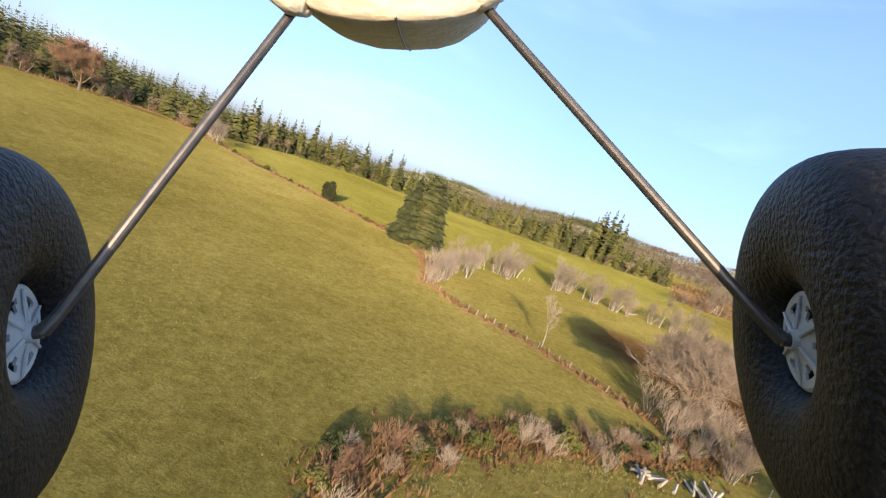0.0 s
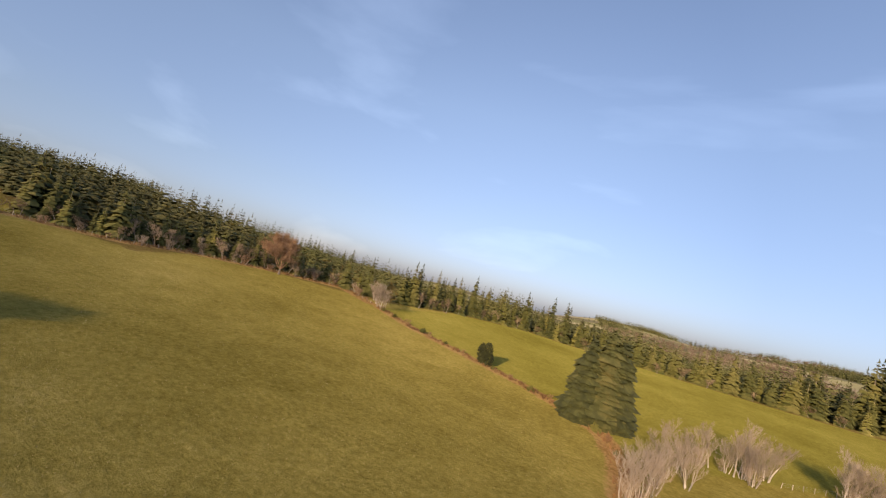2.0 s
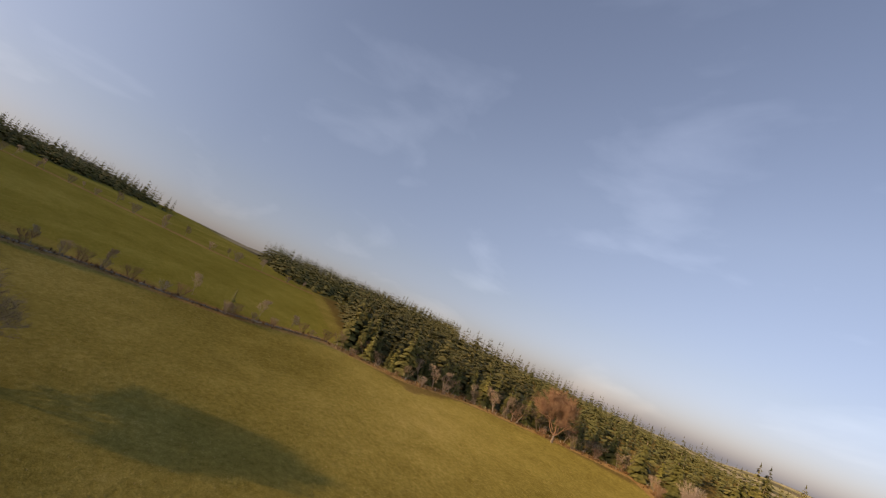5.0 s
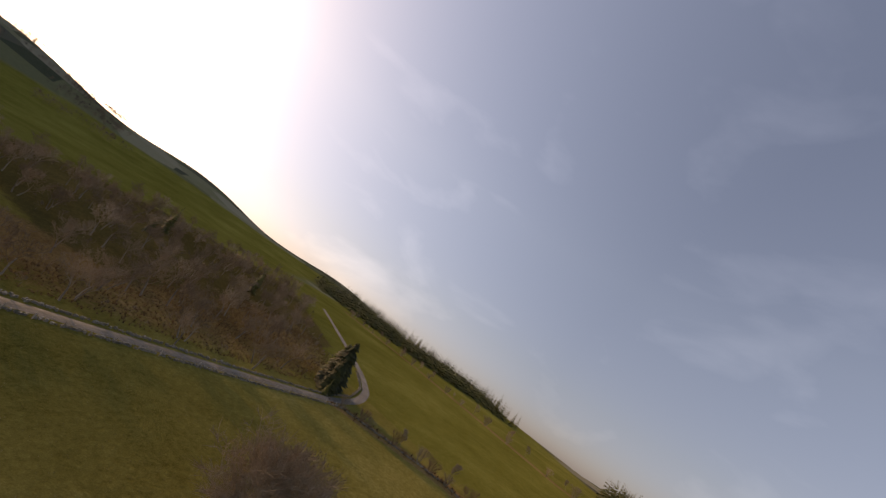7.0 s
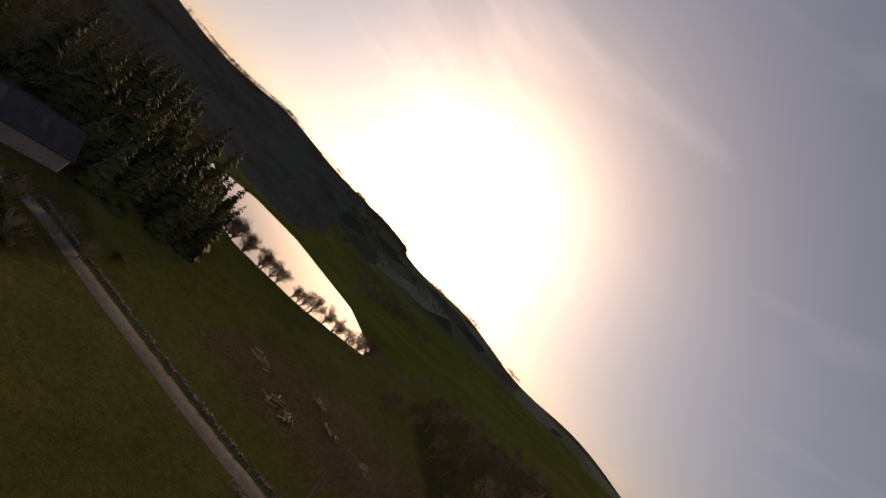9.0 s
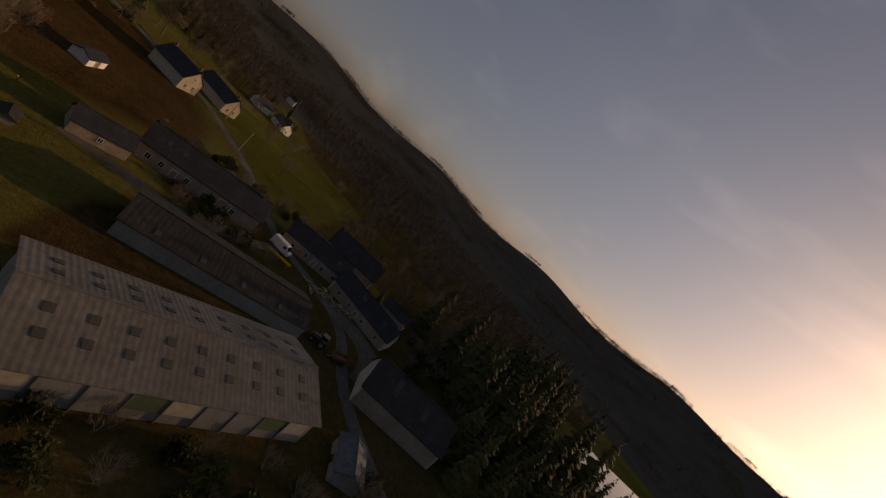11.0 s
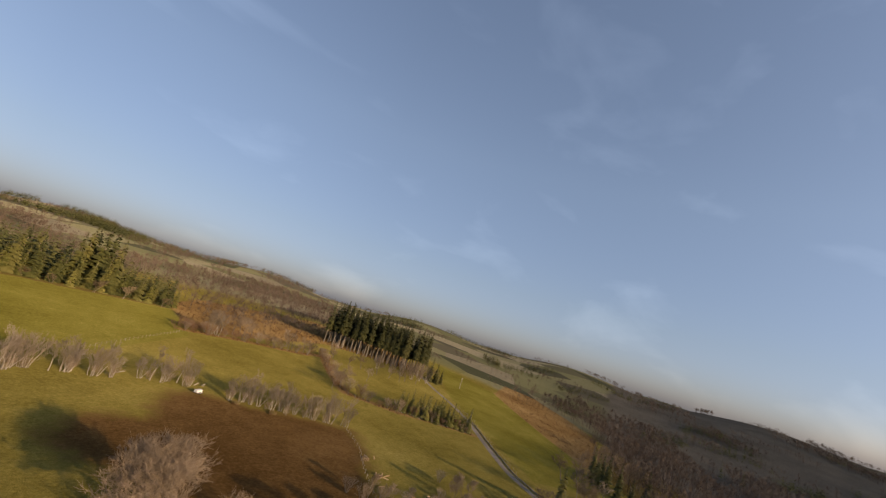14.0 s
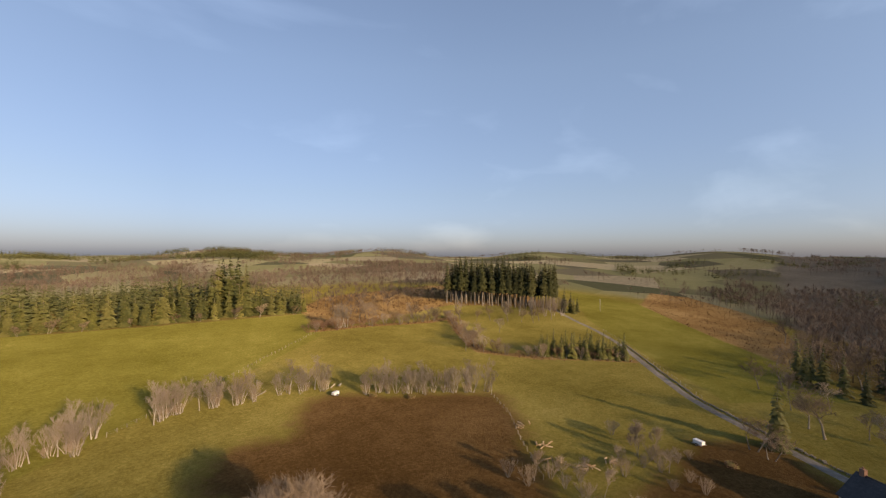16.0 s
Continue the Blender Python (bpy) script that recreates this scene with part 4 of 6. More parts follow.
plant(spruce_c, "dark conifer in the wood below the farm", "spruce tree", "farm conifers", dark[1::2], rnd, (0.6, 1.0))
near_shore = within([(-13, -84), (2, -76), (12, -92), (8, -114), (-8, -112)], 16, rnd, 3.6)
plant(spruce_a, "dark conifer on the slope above the lake", "spruce tree", "farm conifers", near_shore + [(21, -144), (26, -146), (16, -140), (31, -148), (23, -139), (11, -138)], rnd, (0.7, 0.95))
screen = within([(42, -112), (66, -128), (84, -150), (76, -168), (60, -164), (48, -142)], 40, rnd, 3.6)
plant(spruce_a, "tall dark conifer between the farm and the lake", "spruce tree", "farm conifers", screen, rnd, (1.1, 1.5))
bank = on_line([(-64, -158), (-44, -150), (-28, -142), (-6, -133), (12, -134), (36, -142)], 4.0, rnd, 2.0)
plant(brown_small, "dense brown leafless tree on the lake shore", "bare tree", "lake shore trees", bank, rnd, (0.7, 1.15))
yard = within([(-18, -60), (-10, -8), (-4, -6), (-2, -40), (8, -46), (4, -52)], 26, rnd, 2.0) + within([(40, -12), (44, -34), (50, -30), (58, -6)], 14, rnd, 2.5) + within([(68, -6), (76, -40), (84, -44), (80, -8)], 16, rnd, 2.5) + within([(24, -66), (44, -74), (60, -84), (40, -82)], 16, rnd, 2.5)
plant(gorse, "dark evergreen bush beside the farm buildings", "shrub", "farm bushes", yard[0::2], rnd, (0.7, 1.5))
plant(shrub, "leafless bush beside the farm buildings", "shrub", "farm bushes", yard[1::2], rnd, (0.7, 1.4))
plant(spruce_b, "dark conifer between the farm and the lake", "spruce tree", "farm conifers", valley[0::2], rnd, (0.6, 1.0))
plant(oak_brown, "brown leafless tree between the farm and the lake", "bare tree", "farm trees", valley[1::2], rnd, (0.6, 1.0))
plant(spruce_b, "dark conifer in the valley wood", "spruce tree", "farm conifers", [(54, -62, 0.62), (210, -44), (240, -30), (262, -44), (250, 10), (230, 30), (300, -20)], rnd, (0.6, 0.9))
drop_model(spruce_a, spruce_b, spruce_c, tall_pine, low_spruce, birch_a, birch_b, birch_c, lone_spruce, round_oak, oak_b, slim, shrub, shrub_red, gorse, round_bush, big_tree, brown_small, oak_brown, oak_brown_b, beech)


# far and inner woods that nobody could count
def conifer_mass(name, spots, hs, material, label, seed, levels=7, groups=0.0):
    """Many conifers in one mesh; groups: how much taller they stand in some patches than in others."""
    r2 = random.Random(seed)
    V, Fc = [], []
    for x, y in spots:
        h = r2.triangular(hs[0], hs[1], hs[0] * 0.7 + hs[1] * 0.3) * (1 + groups * noise.noise((x * 0.022, y * 0.022, seed)))
        v, f = conifer_shape(h, h * r2.uniform(0.18, 0.26), r2, levels, 6 if levels > 5 else 5, 0.05, 1.5 if levels > 5 else 2.2)
        z = height(x, y) - 0.1
        k = len(V)
        V += [(a + x, b + y, c + z) for a, b, c in v]
        Fc += [tuple(i + k for i in q) for q in f]
    return tagged(mesh_object(name, V, Fc, material), label, "forest", kind="stuff")


def bare_mass(name, spots, hs, material, label, seed, rays=34):
    """Leafless crowns: a stem and sprays of thin twigs that fill a rounded crown."""
    r2 = random.Random(seed)
    V, Fc = [], []
    for x, y in spots:
        h, z = r2.uniform(*hs), height(x, y) - 0.2
        k = len(V)
        t = 0.012 * h + 0.04
        V += [(x - t, y, z), (x + t, y, z), (x, y, z + 0.7 * h), (x, y - t, z), (x, y + t, z)]
        Fc += [(k, k + 1, k + 2), (k + 3, k + 4, k + 2)]
        wide = h * r2.uniform(0.26, 0.4)
        for i in range(rays * 2):
            a, e = r2.uniform(0, 6.283), r2.uniform(-0.5, 1.5)
            q = r2.uniform(0.25, 0.8)
            d = Vector((math.cos(a) * math.cos(e), math.sin(a) * math.cos(e), math.sin(e)))
            o = Vector((x + d.x * wide * q, y + d.y * wide * q, z + h * (0.56 + 0.36 * d.z * q)))
            tip = o + (d + Vector((r2.gauss(0, 0.4), r2.gauss(0, 0.4), r2.gauss(0.35, 0.3)))) * h * r2.uniform(0.08, 0.17)
            side = Vector((-math.sin(a), math.cos(a), 0.3)) * h * 0.014
            k = len(V)
            V += [tuple(o), tuple(tip + side), tuple(tip - side + Vector((0, 0, 0.02 * h)))]
            Fc.append((k, k + 1, k + 2))
    return tagged(mesh_object(name, V, Fc, material), label, "woodland", kind="stuff")


r3 = random.Random(3)
FOREST_W = [(-190, 84), (-172, 106), (-174, 130), (-160, 158), (-140, 190), (-118, 200), (-108, 240), (-80, 296), (-160, 420), (-300, 340), (-420, 240), (-400, 150), (-300, 92)]
FOREST_TALL = [(-188, 86), (-172, 106), (-174, 130), (-164, 150), (-190, 170), (-230, 190), (-290, 180), (-300, 120), (-250, 92)]
FOREST_N = [(-78, 296), (-26, 306), (30, 300), (92, 295), (142, 284), (160, 330), (60, 430), (-80, 470), (-160, 420)]
conifer_mass("forest", within(FOREST_TALL, 260, r3, 3.6), (13, 25), NEEDLES_DARK, "tall dark spruces in the old part of the plantation", 60, 9, 0.5)
conifer_mass("forest", within(FOREST_W, 950, r3, 3.0), (6, 15), NEEDLES_FAR, "dense dark green spruce plantation", 61, 7, 0.6)
conifer_mass("forest", within(FOREST_N, 850, r3, 2.6), (11, 21), NEEDLES_FAR, "dense dark green spruce plantation", 62, 7, 0.6)
HILLTOP = [(-420, 250), (-330, 95), (-350, 60), (-460, 40), (-640, 60), (-720, 200), (-600, 330)]
conifer_mass("forest", within(HILLTOP, 900, r3, 4.5), (15, 24), NEEDLES_FAR, "dark conifer forest on the hill", 63)
SKYLINE_W = [(-560, -60), (-500, -120), (-480, -200), (-472, -270), (-478, -350), (-540, -420), (-640, -380), (-640, -120)]
conifer_mass("forest", within(SKYLINE_W, 560, r3, 5), (13, 25), NEEDLES_FAR, "dark conifer belt on the skyline", 64)
bare_mass("woodland", within(WOODS[0], 90, r3, 5.0), (2.5, 5), WOOD_FAR, "brown leafless woodland on the slope", 65)
bare_mass("scrub", within(SLOPE_W, 170, r3, 2.0), (1.2, 3.0), BROWN_TWIGS, "low brown leafless scrub on the rough slope", 90)
bare_mass("woodland", within(WOODS[1], 1500, r3, 4.5), (8, 15), WOOD_FAR, "brown leafless woodland in the valley", 66)
bare_mass("woodland", within(WOODS[4], 260, r3, 4.5), (5, 10), WOOD_FAR, "brown leafless wood below the farm", 77)
conifer_mass("forest", within(WOODS[1], 130, r3, 7), (9, 18), NEEDLES_FAR, "dark conifers among valley woods", 78)
bare_mass("woodland", within(WOODS[2], 650, r3, 4.0), (8, 14), WOOD_FAR, "brown leafless woodland beyond the lane", 67)
bare_mass("woodland", within([(150, 235), (238, 250), (300, 260), (420, 300), (400, 520), (220, 560), (130, 420), (150, 320)], 700, r3, 5.0), (7, 13), WOOD_FAR, "reddish leafless woodland on the heath", 68)


def patches(az0, az1, r0, r1, n, each, rr, size=(30, 90)):
    """Blocks of wood scattered over the far slopes."""
    spots = []
    for _ in range(n):
        a, q = radians(rr.uniform(az0, az1)), rr.uniform(r0, r1)
        cx0, cy0, turn = math.sin(a) * q, math.cos(a) * q, rr.uniform(0, 3.14)
        la, lb = rr.uniform(*size), rr.uniform(*size) * 0.45
        for _ in range(each):
            u, v = rr.uniform(-la, la), rr.uniform(-lb, lb)
            spots.append((cx0 + math.cos(turn) * u - math.sin(turn) * v, cy0 + math.sin(turn) * u + math.cos(turn) * v))
    return spots


conifer_mass("forest", patches(-8, 38, 850, 1300, 22, 120, r3), (9, 15), NEEDLES_FAR, "far conifer blocks along the ridge", 71, 4)
conifer_mass("forest", patches(130, 200, 850, 1300, 16, 75, r3), (9, 15), NEEDLES_FAR, "far conifer blocks across the valley", 72, 4)
conifer_mass("forest", patches(40, 130, 560, 1300, 30, 60, r3, (20, 70)), (7, 13), NEEDLES_FAR, "far dark copses and belts", 75, 4)
bare_mass("woodland", patches(80, 205, 450, 1250, 90, 48, r3), (8, 13), WOOD_FAR, "far leafless woods across the valley", 73, 26)
bare_mass("woodland", patches(35, 110, 480, 1150, 34, 34, r3, (25, 80)), (6, 11), WOOD_FAR, "far hedges and copses", 74, 22)
bare_mass("woodland", patches(-5, 42, 450, 1050, 38, 60, r3), (7, 12), WOOD_FAR, "far leafless woods behind the plantation", 76, 24)


# tufts: dead bracken, dry grass
def tufts(name, spots, size, material, label, seed, blades=7):
    r2 = random.Random(seed)
    V, Fc = [], []
    for x, y in spots:
        z = height(x, y)
        s = size * r2.uniform(0.5, 1.4)
        for _ in range(blades):
            a, q = r2.uniform(0, 6.283), s * r2.uniform(0.3, 1.0)
            c, d = math.cos(a), math.sin(a)
            w, h = s * 0.16, s * r2.uniform(0.5, 1.1)
            k = len(V)
            V += [(x - d * w, y + c * w, z - 0.03), (x + d * w, y - c * w, z - 0.03), (x + c * q, y + d * q, z + h)]
            Fc.append((k, k + 1, k + 2))
    return tagged(mesh_object(name, V, Fc, material), label, "undergrowth", kind="stuff")


for line, gap, side in ((HEDGE_WEST, 0.5, 1.6), (HEDGE_MID, 0.35, 1.1), (FENCE_LINE, 0.3, 0.9), (HEDGE_NE, 0.5, 1.8)):
    tufts("bracken", on_line(line, gap, r3, side), 0.8, BRACKEN, "rusty dead bracken along the hedge bank", r3.randint(1, 999))
tufts("bracken", within(HEATH_NE, 2200, r3, 0.5), 1.1, BRACKEN, "rusty dead bracken on the heath", 81)
tufts("bracken", within(SLOPE_W, 5000, r3, 0.2), 0.45, BRACKEN, "dead bracken on the rough slope above the lane", 88)
tufts("bracken", within(HEATH_E, 900, r3, 0.6), 0.9, BRACKEN, "dead bracken on the bank beyond the field", 89)
tufts("bracken", within(SCRUB, 5000, r3, 0.15), 0.2, BRACKEN, "dead bracken and brash on felled ground", 82)
CLEARING = [(3, 34), (12, 42), (22, 46), (33, 46), (38, 30), (24, 18), (6, 20)]
tufts("dry_grass", within(CLEARING, 2200, r3, 0.2), 0.24, STRAW, "pale tussock grass in the clearing", 83)
tufts("dry_grass", [p for p in within([(-90, 20), (-30, 30), (0, 30), (0, 95), (-45, 148), (-100, 165), (-150, 120), (-150, 60)], 7000, r3, 0.1)], 0.16, STRAW, "short dry grass tufts across the pasture", 84, 5)
tufts("dry_grass", within([(-150, -20), (-100, -28), (-40, -38), (-10, -20), (-30, 30), (-90, 20), (-155, 40)], 3500, r3, 0.1), 0.16, STRAW, "short dry grass tufts across the pasture", 85, 5)
belt_tufts = on_line([(-1.5, 29), (2, 37), (8, 41.5), (13, 45), (20, 48), (27, 50), (36, 55), (46, 61)], 0.03, r3, 1.7)
tufts("bracken", belt_tufts, 0.62, BRACKEN, "rusty bracken under the scrub belt", 86)


# ---- fences ----
def fence(line, gap, label, post_h=1.15, wires=3, seed=5):
    """Split posts with strands of wire between them."""
    r2 = random.Random(seed)
    pts = []
    for (ax, ay), (bx, by) in zip(line, line[1:]):
        n = max(1, round(math.hypot(bx - ax, by - ay) / gap))
        pts += [(ax + (bx - ax) * i / n, ay + (by - ay) * i / n) for i in range(n)]
    pts.append(line[-1])
    f = root("fence", pts[0][0], pts[0][1], height(*pts[0]))
    ox, oy, oz = f.location
    post = mesh_object("post", *tube((0, 0, -0.3), (0, 0, post_h), 0.075, 0.06, 5), TIMBER)
    tops = []
    for i, (x, y) in enumerate(pts):
        p = post if i == 0 else post.copy()
        if i:
            scene.collection.objects.link(p)
        p.parent = f
        z = height(x, y)
        p.location = (x - ox, y - oy, z - oz)
        p.rotation_euler = (r2.gauss(0, 0.06), r2.gauss(0, 0.06), r2.uniform(0, 6))
        tops.append((x - ox, y - oy, z - oz))
    for k in range(wires):
        h = post_h * (0.92 - 0.28 * k)
        part("wire", chain([((a[0], a[1], a[2] + h), (b[0], b[1], b[2] + h), 0.006, 0.006, 0) for a, b in zip(tops, tops[1:])], 0.006, 3), WIRE, f)
    return tagged(f, label, "fence", "field fences")


fence(FENCE_LINE + [(44, 54), (52, 44)], 2.2, "weathered timber post fence with wire along bracken", seed=5)
fence([(26, 141), (58, 166), (83, 188), (120, 219)], 3.0, "pale timber post fence across the pasture", seed=6)
fence([(180, 119), (194, 102), (211, 87)], 3.0, "post fence before the young spruces", seed=7)
fence([(-176, 74), (-162, 101), (-163, 126), (-149, 156), (-130, 182), (-108, 172)], 4.0, "post fence along the plantation edge", seed=8)
fence([(127, 103), (116, 85), (105, 73), (93, 58)], 3.0, "post fence on the edge of the mud", seed=9)
fence([(-44, -39.5), (-67, -35), (-89, -31.5), (-119, -27), (-148, -23)], 4.0, "post fence beside the lane", seed=10)
fence([(178, 52), (201, 71), (226, 91), (247, 109), (265, 130)], 4.0, "post fence beside the lane", seed=11)


# ---- dry stone bank ----
def stone_bank(line, label, seed):
    r2 = random.Random(seed)
    V, Fc = [], []
    for x, y in on_line(line, 0.33, r2, 0.22):
        s, z = r2.uniform(0.12, 0.27), height(x, y)
        for lift in (0.0, 0.16):
            v, f = box(-s, -s * 0.7, -0.15, s, s * 0.7, s * 0.9)
            a, k = r2.uniform(0, 3), len(V)
            V += [(x + math.cos(a) * p - math.sin(a) * q + r2.gauss(0, 0.06), y + math.sin(a) * p + math.cos(a) * q + r2.gauss(0, 0.06), z + w + lift + r2.gauss(0, 0.05)) for p, q, w in v]
            Fc += [tuple(i + k for i in g) for g in f]
    return tagged(mesh_object("stone_bank", V, Fc, STONE), label, "stone wall", kind="stuff")


stone_bank(HEDGE_WEST[:7], "tumbled mossy stone field bank", 91)
stone_bank([(p[0] + 0.5, p[1] - 3.0) for p in LANE[3:12]], "low mossy stone wall along the lane", 92)
stone_bank([(p[0] + 0.5, p[1] + 2.8) for p in LANE[6:10]], "low mossy stone wall along the lane", 93)
stone_bank([(p[0] + 2.2, p[1] - 2.0) for p in LANE[23:29]], "low mossy stone wall along the lane", 94)


# ---- buildings ----
def gable_house(name, x, y, turn, length, width, eave, ridge, wall, roof, label, category, windows=(), chimneys=(), doors=(), rooflights=(), over=0.35, ribs=0.0, end_wall=None, floor_z=None):
    """A gabled building whose ridge runs along its own x: walls with gables, two roof slopes with thickness, windows and the rest."""
    z = height(x, y) - 0.1 if floor_z is None else floor_z
    t = root(name, x, y, z, turn)
    L, Wd = length / 2, width / 2
    th = 0.3

    def pent(px):
        return [(px, -Wd, -0.6), (px, Wd, -0.6), (px, Wd, eave), (px, 0, ridge), (px, -Wd, eave)]

    for px, sgn in ((-L, 1), (L, -1)):
        v = pent(px) + pent(px + th * sgn)
        part("gable_wall", (v, [(0, 4, 3, 2, 1), (5, 6, 7, 8, 9)] + [(i, (i + 1) % 5, 5 + (i + 1) % 5, 5 + i) for i in range(5)]), end_wall or wall, t)
    for s in (-1, 1):
        y0, y1 = sorted((s * Wd, s * (Wd - th)))
        part("wall", box(-L + th, y0, -0.6, L - th, y1, eave), wall, t)
    slope = (ridge - eave) / Wd
    for s in (-1, 1):
        low_y, low_z = s * (Wd + over), eave - slope * over
        if ribs:
            n = int((length + 2 * over) / ribs)
            xs = [-L - over + (length + 2 * over) * i / n for i in range(n + 1)]
            v, f = [], []
            for i, px in enumerate(xs):
                d = 0.025 * (i % 2)
                v += [(px, 0, ridge + 0.12 + d), (px, low_y, low_z + 0.12 + d)]
                if i:
                    f.append((2 * i - 2, 2 * i, 2 * i + 1, 2 * i - 1))
            k = len(v)
            v += [(-L - over, 0, ridge + 0.02), (L + over, 0, ridge + 0.02), (L + over, low_y, low_z + 0.02), (-L - over, low_y, low_z + 0.02)]
            f.append((k, k + 3, k + 2, k + 1))
            sl = part("roof", (v, f), roof, t)
        else:
            v = [(-L - over, 0, ridge + 0.02), (L + over, 0, ridge + 0.02), (L + over, low_y, low_z + 0.02), (-L - over, low_y, low_z + 0.02)]
            v += [(a, b, c + 0.16) for a, b, c in v]
            sl = part("roof", (v, [(0, 1, 2, 3), (7, 6, 5, 4), (0, 4, 5, 1), (1, 5, 6, 2), (2, 6, 7, 3), (3, 7, 4, 0)]), roof, t)
        for px, q, w, h2 in rooflights:
            y0, y1 = s * Wd * (1 - q) , s * Wd * (1 - q - h2)
            zz = lambda yy: ridge - slope * abs(yy) + 0.23
            v = [(px - w / 2, y0, zz(y0)), (px + w / 2, y0, zz(y0)), (px + w / 2, y1, zz(y1)), (px - w / 2, y1, zz(y1))]
            v += [(a, b, c - 0.08) for a, b, c in v]
            part("rooflight", (v, [(0, 1, 2, 3), (7, 6, 5, 4), (0, 4, 5, 1), (1, 5, 6, 2), (2, 6, 7, 3), (3, 7, 4, 0)]), SKYLIGHT, sl)
    part("ridge_cap", tube((-L - over, 0, ridge + 0.16), (L + over, 0, ridge + 0.16), 0.14, 0.14, 6), roof, t)
    for side, px, pz, w, h2 in windows:
        win = part("window", window_frame(w, h2), FRAME, t)
        part("pane", box(-w / 2 + 0.06, -0.02, 0.06, w / 2 - 0.06, 0.02, h2 - 0.06), GLASS, win)
        part("sill", box(-w / 2 - 0.1, -0.16, -0.12, w / 2 + 0.1, 0.05, -0.002), STONE, win)
        place_on(win, side, px, pz, L, Wd)
    for side, px, w, h2 in doors:
        d = part("door", box(-w / 2, -0.06, 0, w / 2, 0.05, h2), TIMBER, t)
        part("door_frame", join(box(-w / 2 - 0.12, -0.08, 0, -w / 2 - 0.003, 0.06, h2 + 0.12), box(w / 2 + 0.003, -0.08, 0, w / 2 + 0.12, 0.06, h2 + 0.12), box(-w / 2, -0.08, h2 + 0.003, w / 2, 0.06, h2 + 0.12)), FRAME, d)
        place_on(d, side, px, 0.0, L, Wd)
    for px in chimneys:
        c = part("chimney", box(px - 0.45, -0.35, ridge - 0.7, px + 0.45, 0.35, ridge + 1.2), BRICK, t)
        part("chimney_pot", tube((px, 0, ridge + 1.2), (px, 0, ridge + 1.6), 0.16, 0.12, 8), BRICK, c)
    return tagged(t, label, category, "farm buildings")


def window_frame(w, h):
    e = 0.08
    return join(box(-w / 2, -0.06, 0, -w / 2 + e, 0.06, h), box(w / 2 - e, -0.06, 0, w / 2, 0.06, h), box(-w / 2 + e, -0.06, 0, w / 2 - e, 0.06, e), box(-w / 2 + e, -0.06, h - e, w / 2 - e, 0.06, h), box(-0.03, -0.05, e, 0.03, 0.05, h - e))


def place_on(ob, side, px, pz, L, Wd):
    """side: s and n are the long walls, w and e the gables."""
    g = 0.03
    ob.location = {"s": (px, -Wd - g, pz), "n": (px, Wd + g, pz), "w": (-L - g, px, pz), "e": (L + g, px, pz)}[side]
    ob.rotation_euler = (0, 0, radians({"s": 0, "n": 180, "w": -90, "e": 90}[side]))


def bearing(ax, ay, bx, by):
    return math.degrees(math.atan2(by - ay, bx - ax))


TIN = mat("dull_blue_sheet", [(0.06, 0.075, 0.09), (0.1, 0.115, 0.13), (0.15, 0.16, 0.17)], 1.5, 0.6, 0.2)
# the big ribbed barn with two rows of rooflights and open bays
lights = [(-14.0 + 3.5 * i, q, 0.9, 0.12) for i in range(9) for q in (0.3, 0.62)]
barn = gable_house("barn", 6, -18.5, bearing(0, 0, 6.5, -28), 33, 15.2, 4.2, 6.3, BOARD, FIBRE, "big grey ribbed fibre-cement barn with rooflights", "barn", rooflights=lights, over=0.6, ribs=0.33)
for i in range(9):
    px = -14.6 + 3.6 * i
    part("cladding_panel", box(px - 1.6, -7.75, 1.6, px + 1.6, -7.61, 3.9), (RENDER, BOARD, BOARD, GREENBOARD)[i % 4], barn)
    part("bay_post", box(px - 1.75, -7.85, -0.6, px - 1.62, -7.61, 4.0), STEEL, barn)
gable_house("long_shed", 30.5, -21.5, bearing(31, -6, 30, -37), 31.5, 12.0, 2.9, 4.6, BOARD, FIBRE_OLD, "long low shed with a grey-brown sheet roof", "shed", rooflights=[(-11 + 7 * i, 0.1, 0.8, 0.2) for i in range(4)], over=0.3, ribs=0.4)
gable_house("stone_hut", 49.5, 4.0, bearing(50, 7, 53, -2), 9, 5.5, 2.5, 4.3, PINKWALL, SLATE, "rubble-walled hut with a dark slate roof", "hut", windows=[("s", 0, 1, 0.8, 0.9)])
gable_house("long_house", 57.0, -13.5, bearing(57.0, -1, 57.5, -26), 25.5, 7.6, 3.6, 6.9, PINKWALL, SLATE, "long farmhouse with a dark slate roof", "farmhouse",
            windows=[(sd, px, 1.0, 1.0, 1.3) for sd in "sn" for px in (-10.5, -8.0, -3.0, 2.0, 7.0)], doors=[("s", -5.5, 1.1, 2.05), ("s", 5, 2.6, 2.7)], rooflights=[(-9, 0.4, 0.8, 0.2), (-6, 0.4, 0.8, 0.2)], chimneys=(-12, 11))
gable_house("cream_house", 123, 6.5, bearing(119, 1, 127, 12), 13, 8.2, 4.2, 7.8, RENDER, SLATE, "slate-roofed house with cream rendered gable", "house", windows=[("w", -1.6, 1.2, 1.0, 1.3), ("w", 1.6, 1.2, 1.0, 1.3), ("w", 0, 4.1, 0.9, 1.2), ("s", -3, 1.2, 1, 1.3), ("s", 2, 1.2, 1, 1.3)], chimneys=(-5.6, 5.6), doors=[("s", 0, 1.0, 2.05)])
